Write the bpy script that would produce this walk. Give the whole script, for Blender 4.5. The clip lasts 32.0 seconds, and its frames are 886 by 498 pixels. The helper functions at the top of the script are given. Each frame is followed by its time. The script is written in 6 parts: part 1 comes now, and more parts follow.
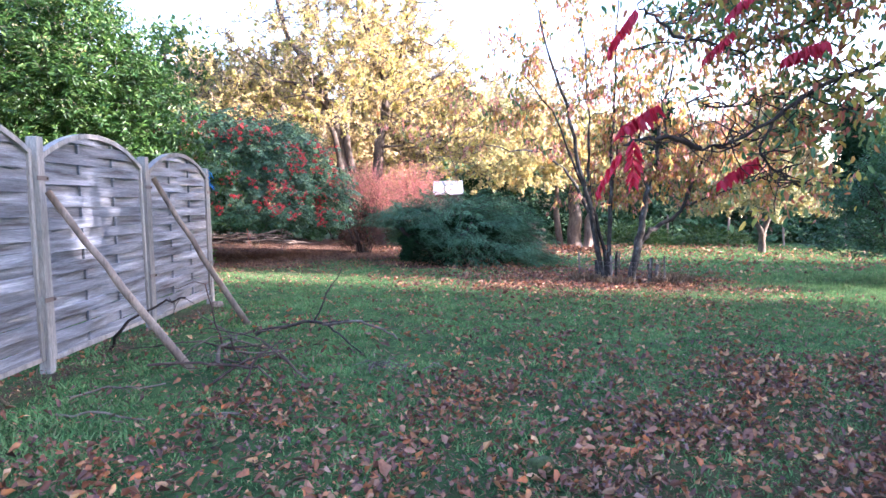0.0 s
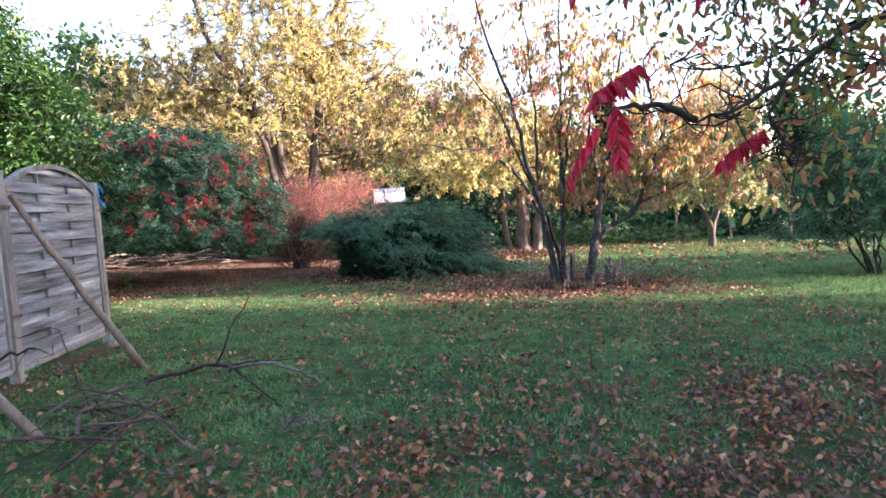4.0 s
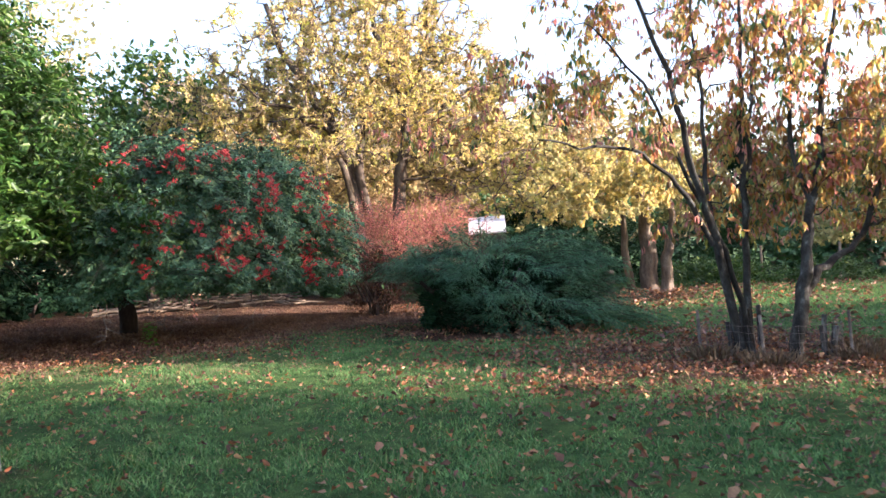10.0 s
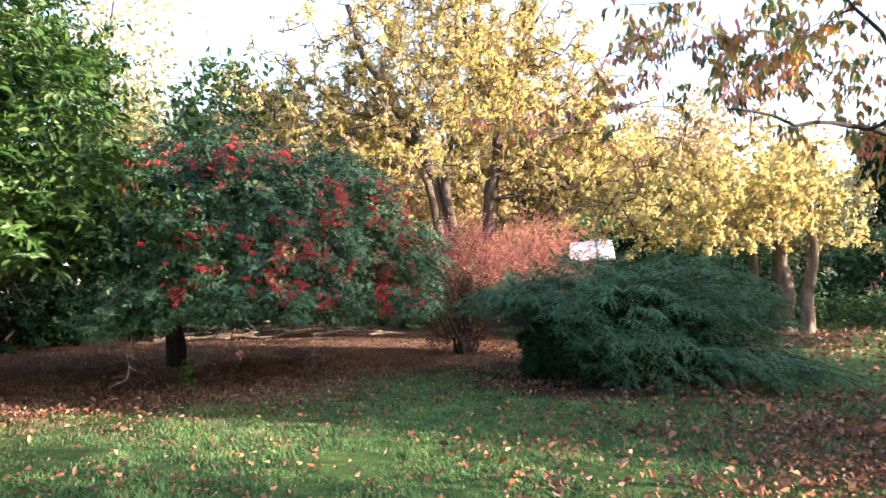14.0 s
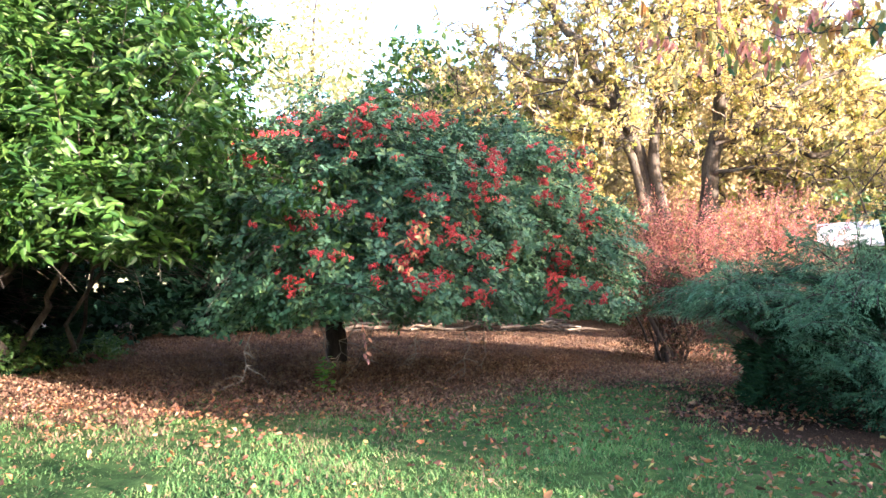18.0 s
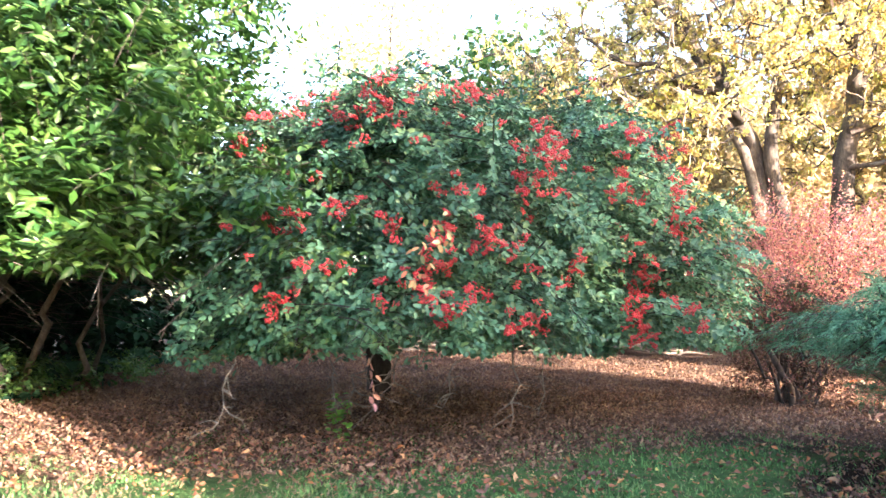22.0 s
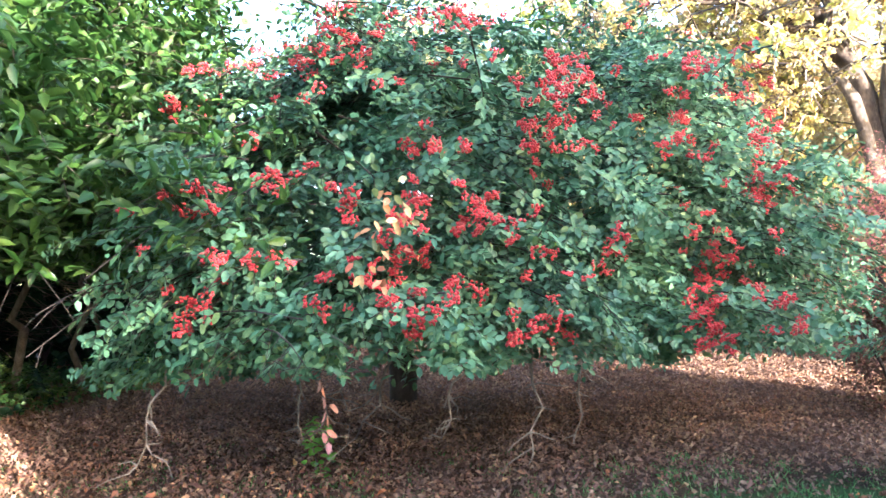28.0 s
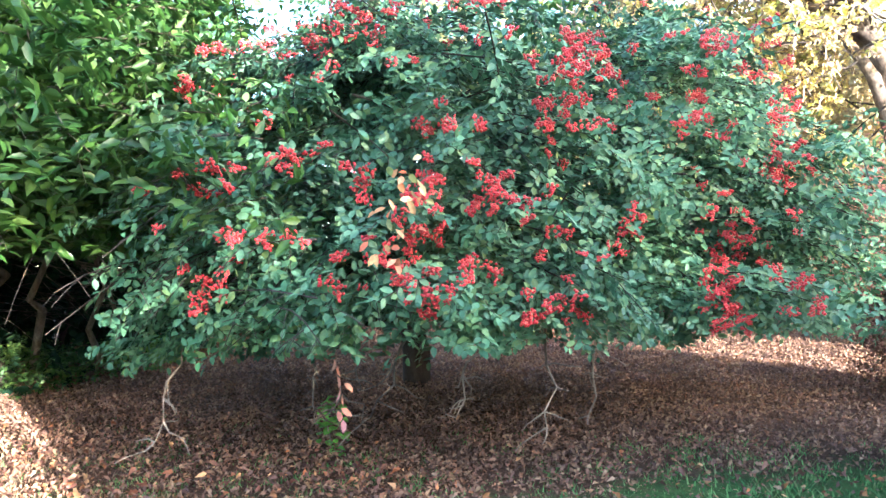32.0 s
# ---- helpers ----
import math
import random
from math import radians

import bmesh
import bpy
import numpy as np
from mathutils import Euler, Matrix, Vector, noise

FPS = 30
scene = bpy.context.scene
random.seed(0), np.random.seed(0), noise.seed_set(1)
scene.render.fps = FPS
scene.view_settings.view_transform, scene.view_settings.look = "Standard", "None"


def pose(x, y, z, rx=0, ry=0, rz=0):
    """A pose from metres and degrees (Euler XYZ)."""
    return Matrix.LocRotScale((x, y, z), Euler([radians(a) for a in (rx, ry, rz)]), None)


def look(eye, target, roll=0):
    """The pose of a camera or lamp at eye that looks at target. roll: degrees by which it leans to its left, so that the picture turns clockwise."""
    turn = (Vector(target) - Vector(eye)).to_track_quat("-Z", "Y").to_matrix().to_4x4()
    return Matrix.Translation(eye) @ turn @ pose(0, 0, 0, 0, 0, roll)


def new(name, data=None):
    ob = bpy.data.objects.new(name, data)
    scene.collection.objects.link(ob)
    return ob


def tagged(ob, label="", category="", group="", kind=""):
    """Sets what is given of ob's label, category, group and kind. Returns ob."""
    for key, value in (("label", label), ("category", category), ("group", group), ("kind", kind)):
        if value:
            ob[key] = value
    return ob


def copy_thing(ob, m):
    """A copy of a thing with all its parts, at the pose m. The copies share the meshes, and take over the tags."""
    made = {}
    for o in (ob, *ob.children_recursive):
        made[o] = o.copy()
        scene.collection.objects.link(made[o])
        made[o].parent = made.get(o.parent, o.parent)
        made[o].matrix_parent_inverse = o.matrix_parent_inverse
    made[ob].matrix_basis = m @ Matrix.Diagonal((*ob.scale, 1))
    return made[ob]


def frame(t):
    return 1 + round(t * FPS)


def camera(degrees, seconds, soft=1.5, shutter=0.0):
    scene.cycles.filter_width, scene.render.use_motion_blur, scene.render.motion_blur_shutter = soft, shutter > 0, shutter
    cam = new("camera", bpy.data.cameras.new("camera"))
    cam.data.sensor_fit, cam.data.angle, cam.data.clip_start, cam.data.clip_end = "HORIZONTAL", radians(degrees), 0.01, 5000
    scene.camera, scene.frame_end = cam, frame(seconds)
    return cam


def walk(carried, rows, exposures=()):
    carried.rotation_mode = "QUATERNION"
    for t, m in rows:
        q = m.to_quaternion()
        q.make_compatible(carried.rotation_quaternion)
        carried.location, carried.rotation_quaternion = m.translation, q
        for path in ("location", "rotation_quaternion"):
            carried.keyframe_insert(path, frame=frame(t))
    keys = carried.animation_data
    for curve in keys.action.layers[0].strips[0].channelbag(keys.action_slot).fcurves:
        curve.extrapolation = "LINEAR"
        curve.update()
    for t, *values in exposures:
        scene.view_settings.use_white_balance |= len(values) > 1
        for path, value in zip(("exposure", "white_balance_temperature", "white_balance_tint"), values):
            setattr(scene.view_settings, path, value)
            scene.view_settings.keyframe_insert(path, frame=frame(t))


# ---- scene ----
cam = camera(65.9, 32.0, shutter=0.6)
METRES, EYE, TILT, LEAN, TURN = 13.6, 1.335, 0.0, 0.0, -31.4
ROWS = [
    (0.0, 0.0, 0.0, 0.0, -0.1, -3.31, 1.65),
    (0.5, -0.0007, -0.0001, 0.0002, -0.85, -3.14, 1.46),
    (1.0, -0.0006, -0.0002, -0.0002, -1.29, -2.78, 1.72),
    (1.5, 0.0012, 0.003, -0.0009, -0.95, -3.93, 2.62),
    (2.0, 0.0075, 0.012, -0.002, -3.24, -4.61, 2.26),
    (2.5, 0.0056, 0.0271, -0.002, -4.71, -3.87, 4.56),
    (4.5, 0.0167, 0.11, -0.0023, -4.12, -2.38, 4.09),
    (5.0, 0.0223, 0.1347, -0.0033, 0.11, -1.11, 1.96),
    (5.5, 0.0176, 0.1602, -0.0023, 3.63, -0.59, 2.65),
    (6.0, 0.0158, 0.1786, -0.0008, -0.1, -1.45, 6.39),
    (6.5, 0.0202, 0.2022, -0.0017, 0.13, -0.19, 3.6),
    (7.0, 0.0176, 0.2276, -0.0044, -0.48, -4.04, 2.21),
    (7.5, 0.0086, 0.2494, -0.0023, 1.63, 0.09, 2.35),
    (8.0, 0.0037, 0.2752, -0.0026, 5.72, -0.14, 4.64),
    (8.5, 0.007, 0.2998, -0.0012, 4.49, 0.45, 3.54),
    (9.0, 0.0045, 0.3253, -0.0, -0.14, 1.39, 3.82),
    (9.5, 0.0071, 0.3434, -0.0007, 3.08, 1.48, 4.91),
    (10.0, 0.0136, 0.3678, -0.0009, 3.7, 0.61, 4.65),
    (10.5, 0.009, 0.3883, 0.001, 4.55, 4.1, 6.22),
    (11.0, 0.0109, 0.4091, 0.0001, 4.88, 1.32, 7.26),
    (11.5, 0.0157, 0.4374, -0.0017, 5.16, -1.41, 4.53),
    (12.0, 0.0095, 0.4628, -0.0007, 3.01, 1.86, 2.41),
    (12.5, 0.0019, 0.4824, 0.0001, 5.47, -0.24, 2.36),
    (13.0, -0.002, 0.5023, -0.0006, 8.37, 2.0, 3.21),
    (13.5, -0.015, 0.5213, 0.0005, 10.21, 3.44, 2.81),
    (15.5, -0.0268, 0.5992, 0.0032, 13.99, 2.6, 6.93),
    (16.0, -0.0286, 0.61, 0.0035, 17.27, 0.35, 8.44),
    (16.5, -0.0238, 0.6289, 0.0045, 22.86, 3.48, 5.69),
    (17.0, -0.0242, 0.6506, 0.0018, 20.77, 2.69, 3.47),
    (17.5, -0.0212, 0.6719, 0.0023, 21.1, 0.9, 4.06),
    (18.0, -0.0192, 0.6914, 0.0025, 28.89, 3.37, 2.22),
    (18.5, -0.015, 0.7045, 0.0041, 28.85, 2.15, 2.73),
    (19.0, -0.0259, 0.7225, 0.0049, 29.96, 2.05, 2.66),
    (19.5, -0.0329, 0.7359, 0.0037, 30.52, 1.54, 2.84),
    (20.0, -0.0341, 0.7576, 0.0064, 35.89, 2.76, 0.42),
    (20.5, -0.0373, 0.7735, 0.0037, 33.98, 1.87, 1.74),
    (21.0, -0.0463, 0.7901, 0.0097, 32.26, 4.35, 2.05),
    (21.5, -0.0501, 0.8024, 0.0093, 33.2, 2.72, 3.99),
    (22.0, -0.0483, 0.8231, 0.0077, 37.31, 4.61, 1.58),
    (22.5, -0.0507, 0.8408, 0.0057, 33.78, 0.28, 2.91),
    (23.0, -0.061, 0.8637, 0.0088, 31.99, -0.92, 3.71),
    (23.5, -0.0672, 0.877, 0.0096, 31.67, -2.08, 3.62),
    (24.0, -0.0691, 0.8997, 0.0128, 34.3, 0.34, 2.1),
    (24.5, -0.0737, 0.913, 0.0123, 37.18, 2.39, 3.56),
    (25.0, -0.0819, 0.9258, 0.0131, 41.3, 1.58, 5.65),
    (25.5, -0.0816, 0.9347, 0.014, 49.74, 0.44, 3.35),
    (26.0, -0.0791, 0.9384, 0.0132, 49.5, 0.34, 2.93),
    (26.5, -0.0771, 0.9389, 0.013, 47.71, 3.17, 2.51),
    (28.5, -0.0774, 0.9387, 0.013, 42.53, 3.44, 3.31),
    (29.0, -0.0773, 0.9399, 0.0126, 39.43, 2.78, 3.38),
    (29.5, -0.0777, 0.9392, 0.0112, 38.85, 3.83, 3.0),
    (30.0, -0.0775, 0.9392, 0.0112, 40.05, 2.29, 3.57),
    (30.5, -0.0784, 0.9394, 0.0112, 41.53, 1.63, 4.03),
    (31.0, -0.079, 0.9397, 0.0113, 42.36, 1.61, 3.36),
    (31.5, -0.0791, 0.9386, 0.0114, 45.0, 2.28, 3.2),
    (32.0, -0.0788, 0.9387, 0.0114, 45.8, 2.23, 2.92),
]
# seconds, stops, kelvin, tint
EXPOSURES = [(0.0, 3.26, 4970.0, 37.0), (2.0, 3.29, 5020.0, 36.0), (4.5, 2.71, 5300.0, 30.0), (6.0, 2.79, 5350.0, 28.0), (7.0, 2.91, 5550.0, 27.0), (8.0, 2.74, 5570.0, 28.0), (9.0, 2.5, 5480.0, 28.0), (11.0, 2.5, 5540.0, 28.0), (12.0, 2.7, 5530.0, 27.0), (13.0, 2.65, 5700.0, 27.0), (16.0, 2.88, 5650.0, 26.0), (19.0, 3.58, 5470.0, 24.0), (22.0, 3.92, 5500.0, 24.0), (24.0, 4.28, 5400.0, 22.0), (25.0, 4.16, 5300.0, 21.0), (29.0, 4.07, 5100.0, 23.0), (32.0, 4.12, 4950.0, 18.0)]
walk(cam, [(t, pose(0, 0, EYE, TILT, LEAN, TURN) @ pose(METRES * x, METRES * y, METRES * z, 90 + pitch, roll, yaw)) for t, x, y, z, yaw, pitch, roll in ROWS], EXPOSURES)

# ---- light ----
SUN = Vector((0.78, -0.62, 0.165)).normalized()
world = bpy.data.worlds.new("sky")
scene.world = world
world.use_nodes = True
sky = world.node_tree.nodes.new("ShaderNodeTexSky")
sky.sky_type, sky.sun_disc = "NISHITA", False
sky.sun_elevation, sky.sun_rotation = math.asin(SUN.z), math.atan2(SUN.x, SUN.y)
sky.air_density, sky.dust_density, sky.ozone_density = 1.0, 2.5, 0.2
background = world.node_tree.nodes["Background"]
background.inputs["Strength"].default_value = 0.15
world.node_tree.links.new(sky.outputs["Color"], background.inputs["Color"])
sun = new("sun", bpy.data.lights.new("sun", "SUN"))
sun.data.energy, sun.data.angle, sun.data.color = 3.8, radians(0.6), (1.0, 0.82, 0.58)
sun.matrix_world = look((0, 0, 0), -SUN)

# ---- helpers of this scene ----
Z = np.array((0.0, 0.0, 1.0))


def unit(v):
    return v / np.maximum(np.linalg.norm(v, axis=-1, keepdims=True), 1e-9)


def gz(x, y):
    """The height of the gently sloping ground."""
    x, y = np.asarray(x, float), np.asarray(y, float)
    gx = 40 * np.tanh(x / 40)
    gy = 60 * np.tanh(y / 60)
    return 0.009 - 0.043 * gx + 0.0235 * gy


def g(x, y):
    return float(gz(x, y))


def mesh_of(name, verts, faces, mat, smooth=False):
    """A mesh from arrays: verts (n, 3), faces (m, 3 or 4)."""
    verts, faces = np.asarray(verts, np.float32), np.asarray(faces, np.int32)
    me = bpy.data.meshes.new(name)
    me.vertices.add(len(verts))
    me.vertices.foreach_set("co", verts.ravel())
    me.loops.add(faces.size)
    me.loops.foreach_set("vertex_index", faces.ravel())
    me.polygons.add(len(faces))
    me.polygons.foreach_set("loop_start", np.arange(0, faces.size, faces.shape[1], dtype=np.int32))
    if smooth:
        me.polygons.foreach_set("use_smooth", np.ones(len(faces), bool))
    me.update(calc_edges=True)
    if mat:
        me.materials.append(mat)
    return me


def empty(name, place, label, category, group="", kind=""):
    ob = new(name)
    ob.empty_display_size = 0.2
    ob.location = place
    return tagged(ob, label, category, group, kind)


def child(name, me, parent, label="", kind=""):
    """A part, its mesh given in world metres, under a thing that is not turned."""
    ob = new(name, me)
    ob.parent = parent
    ob.location = -parent.location if parent.parent is None else (0, 0, 0)
    return tagged(ob, label, kind=kind)


def part(name, bm, mat, parent, label=""):
    me = bpy.data.meshes.new(name)
    bm.to_mesh(me)
    bm.free()
    me.materials.append(mat)
    ob = new(name, me)
    ob.parent = parent
    return tagged(ob, label)


class Wood:
    """Gathers tapered tubes with bark-like unevenness into one mesh."""

    def __init__(self, seed=0):
        self.v, self.f, self.n, self.r = [], [], 0, np.random.default_rng(seed)

    def tube(self, pts, r0, r1, sides=6, rough=0.1):
        pts = np.asarray(pts, float)
        k = len(pts)
        tan = unit(np.gradient(pts, axis=0))
        ref = np.where(np.abs(tan[:, 2:3]) > 0.9, np.array((1.0, 0, 0)), Z)
        a = unit(np.cross(tan, ref))
        b = np.cross(tan, a)
        for i in range(1, k):
            if (a[i] * a[i - 1]).sum() < 0:
                a[i], b[i] = -a[i], -b[i]
        rad = np.linspace(r0, r1, k)[:, None] * (1 + rough * self.r.normal(size=(k, sides)))
        ang = np.arange(sides) * 2 * np.pi / sides
        ring = pts[:, None] + rad[..., None] * (a[:, None] * np.cos(ang)[:, None] + b[:, None] * np.sin(ang)[:, None])
        self.v.append(ring.reshape(-1, 3))
        i, j = np.meshgrid(np.arange(k - 1), np.arange(sides), indexing="ij")
        q = np.stack([i * sides + j, i * sides + (j + 1) % sides, (i + 1) * sides + (j + 1) % sides, (i + 1) * sides + j], -1).reshape(-1, 4)
        self.f.append(q + self.n)
        cap = (k - 1) * sides
        for e in (0, cap):
            for m in range(1, sides - 2, 2):
                self.f.append(np.array([[e, e + m, e + m + 1, e + m + 2]]) + self.n)
        self.n += k * sides

    def mesh(self, name, mat):
        f = np.concatenate(self.f)
        return mesh_of(name, np.concatenate(self.v), f, mat, True)


SHAPES = {
    "oval": (((0, 0, 0), (0.28, -0.46, 1), (0.7, -0.42, 1), (1, 0, -0.6), (0.7, 0.42, 1), (0.28, 0.46, 1)), ((0, 1, 2, 3), (0, 3, 4, 5))),
    "lance": (((0, 0, 0), (0.3, -0.5, 1), (0.65, -0.36, 0.6), (1, 0, -1.2), (0.65, 0.36, 0.6), (0.3, 0.5, 1)), ((0, 1, 2, 3), (0, 3, 4, 5))),
    "diamond": (((0, 0, 0), (0.42, -0.5, 0.3), (1, 0, -0.6), (0.42, 0.5, 0.3)), ((0, 1, 2, 3),)),
    "crumpled": (((0, 0, 0), (0.3, -0.5, 2.2), (0.72, -0.38, 1.2), (1, 0, 1.8), (0.68, 0.44, 2.6), (0.28, 0.4, 0.8)), ((0, 1, 2, 3), (0, 3, 4, 5))),
}


def leaves(name, p, axis, normal, length, width, mat, shape="oval", fold=0.1):
    """One mesh of many leaves: places, axes, upper sides, lengths; width as a share of the length."""
    n = len(p)
    length = np.broadcast_to(np.asarray(length, float), (n,))[:, None]
    axis = unit(axis)
    side = unit(np.cross(normal, axis))
    up = np.cross(axis, side)
    tv, tf = SHAPES[shape]
    v = np.stack([p + length * (axis * u + side * (s * width) + up * (w * fold)) for u, s, w in tv], 1)
    f = (np.arange(n)[:, None, None] * len(tv) + np.array(tf)[None]).reshape(-1, 4)
    return mesh_of(name, v.reshape(-1, 3), f, mat)


def sprays(rng, p, d, length, sag, n, size, spread=0.8, jitter=0.3, lift=0.7, taper=0.3, face=None):
    """Leaves set alternately along arching twigs. Gives places, axes, normals, sizes and the twigs' lines."""
    m = len(p)
    length, sag = np.broadcast_to(length, (m,))[:, None, None], np.broadcast_to(sag, (m,))[:, None, None]
    s = np.linspace(0.1, 1, n)[None, :, None] + rng.uniform(-0.4, 0.4, (m, n, 1)) / n
    d = unit(d)[:, None]
    pos = p[:, None] + d * length * s - Z * sag * s * s
    tan = unit(d * length - 2 * Z * sag * s)
    nrm = unit((d * (1 - lift) + Z * lift if face is None else face[:, None]) + rng.normal(size=(m, 1, 3)) * 0.35)
    side = unit(np.cross(tan, nrm)) * np.where(np.arange(n) % 2, 1, -1)[None, :, None]
    ax = unit(tan * (1.1 - spread) + side * spread + rng.normal(size=(m, n, 3)) * jitter)
    nn = unit(nrm + rng.normal(size=(m, n, 3)) * jitter)
    sz = size * rng.uniform(0.65, 1.15, (m, n)) * (1 - taper * s[..., 0])
    q = np.linspace(0, 1, 4)[None, :, None]
    return pos.reshape(-1, 3), ax.reshape(-1, 3), nn.reshape(-1, 3), sz.ravel(), p[:, None] + d * length * q - Z * sag * q * q


def twigs(name, lines, radius, mat):
    """Thin three-sided twigs along lines (n, k, 3)."""
    n, k, _ = lines.shape
    t = unit(lines[:, -1] - lines[:, 0])
    a = unit(np.cross(t, np.array((0.3, 0.5, 0.81))))
    b = np.cross(t, a)
    taper = np.linspace(1, 0.4, k)[None, :, None] * radius
    rings = np.stack([lines + taper * (a * np.cos(w) + b * np.sin(w))[:, None] for w in (0, 2.09, 4.19)], 2)
    base = np.arange(n)[:, None, None] * k * 3
    i, j = np.meshgrid(np.arange(k - 1), np.arange(3), indexing="ij")
    q = np.stack([i * 3 + j, i * 3 + (j + 1) % 3, (i + 1) * 3 + (j + 1) % 3, (i + 1) * 3 + j], -1).reshape(1, -1, 4)
    return mesh_of(name, rings.reshape(-1, 3), (base + q).reshape(-1, 4), mat)


def dome(rng, n, c, rx, ry, z0, z1, p=2.6, q=2.2, turn=0.0, lump=0.12, seed=0.0):
    """Points spread over a lumpy dome from height z0 to z1, with outward directions."""
    th = rng.uniform(0, 2 * np.pi, n)
    h = rng.uniform(0, 1, n) ** 0.85
    prof = (1 - h ** q) ** (1 / q)
    rho = (np.abs(np.cos(th)) ** p + np.abs(np.sin(th)) ** p) ** (-1 / p)
    bump = 1 + lump * (np.sin(3 * th + 5 * h + seed) + 0.7 * np.sin(7 * th - 9 * h + 2 * seed) + 0.5 * np.sin(13 * th + 17 * h))
    x, y = rx * rho * prof * bump * np.cos(th), ry * rho * prof * bump * np.sin(th)
    ct, st = math.cos(turn), math.sin(turn)
    pos = np.stack([c[0] + ct * x - st * y, c[1] + st * x + ct * y, z0 + (z1 - z0) * h * (1 + 0.3 * (bump - 1))], -1)
    slope = h ** (q - 1) / np.maximum(prof, 0.15) ** (q - 1) * 0.6
    out = np.stack([ct * x - st * y, st * x + ct * y, np.hypot(x, y) * np.minimum(slope, 6) + 0.02], -1)
    return pos, unit(out)


def inside(pos, c, rx, ry, z0, z1, p=2.6, q=2.2, turn=0.0, shrink=0.85):
    ct, st = math.cos(turn), math.sin(turn)
    x, y = pos[:, 0] - c[0], pos[:, 1] - c[1]
    x, y = ct * x + st * y, -st * x + ct * y
    h = np.clip((pos[:, 2] - z0) / (z1 - z0), 0, 1)
    prof = (1 - h ** q) ** (1 / q) * shrink
    return (np.abs(x / rx) ** p + np.abs(y / ry) ** p) ** (1 / p) < prof


def bend(rng, a, b, k=5, amp=0.08, sag=0.0):
    """A crooked line from a to b."""
    a, b = np.asarray(a, float), np.asarray(b, float)
    t = np.linspace(0, 1, k)[:, None]
    size = np.linalg.norm(b - a)
    off = rng.normal(size=(k, 3)) * amp * size * np.sin(np.pi * t)
    return a + (b - a) * t + off - Z * sag * size * np.sin(np.pi * t)


def branching(rng, wood, nodes, targets, r_max, r_tip, amp=0.1, sag=0.0, up=0.0, sides=4):
    """Joins each target to the nearest part of the tree by a crooked limb; gives the new limbs' lines."""
    nodes = [(np.asarray(p, float), r) for p, r in nodes]
    lines = []
    root = nodes[0][0]
    order = np.argsort(np.linalg.norm(targets - nodes[len(nodes) // 2][0], axis=1))
    P, R = np.array([p for p, _ in nodes]), np.array([r for _, r in nodes])
    for i in order:
        t = targets[i]
        dist = np.linalg.norm(P - t, axis=1) + 0.5 * np.maximum(0, P[:, 2] - t[2] + up) + 0.15 * np.linalg.norm(P - root, axis=1)
        j = int(np.argmin(dist))
        line = bend(rng, P[j], t, 5, amp, sag)
        size = np.linalg.norm(t - P[j])
        r0 = min(R[j] * 0.75, r_max, 0.006 + 0.014 * size)
        r0 = max(r0, r_tip)
        wood.tube(line, r0, r_tip * 0.7, sides)
        P = np.concatenate([P, line[1:]])
        R = np.concatenate([R, np.linspace(r0, r_tip, 5)[1:]])
        lines.append(line)
    return np.array(lines)


# ---- materials ----
def nodes_of(name):
    m = bpy.data.materials.new(name)
    m.use_nodes = True
    t = m.node_tree
    return m, t, t.nodes["Principled BSDF"], t.nodes["Material Output"]


def ramp(t, colours, places=None):
    n = t.nodes.new("ShaderNodeValToRGB")
    e = n.color_ramp.elements
    places = places or [i / max(1, len(colours) - 1) for i in range(len(colours))]
    while len(e) < len(colours):
        e.new(0.5)
    for el, c, p in zip(e, colours, places):
        el.position, el.color = p, (*c, 1)
    return n


def noise_at(t, scale, detail=4, rough=0.6, source="Object"):
    co = t.nodes.new("ShaderNodeTexCoord")
    n = t.nodes.new("ShaderNodeTexNoise")
    n.inputs["Scale"].default_value, n.inputs["Detail"].default_value, n.inputs["Roughness"].default_value = scale, detail, rough
    t.links.new(co.outputs[source], n.inputs["Vector"])
    return n


def mix(t, kind, fac, a, b):
    n = t.nodes.new("ShaderNodeMix")
    n.data_type, n.blend_type = "RGBA", kind
    for socket, value in ((n.inputs[0], fac), (n.inputs[6], a), (n.inputs[7], b)):
        if isinstance(value, (int, float)):
            socket.default_value = value
        elif isinstance(value, tuple):
            socket.default_value = (*value, 1)
        else:
            t.links.new(value, socket)
    return n.outputs[2]


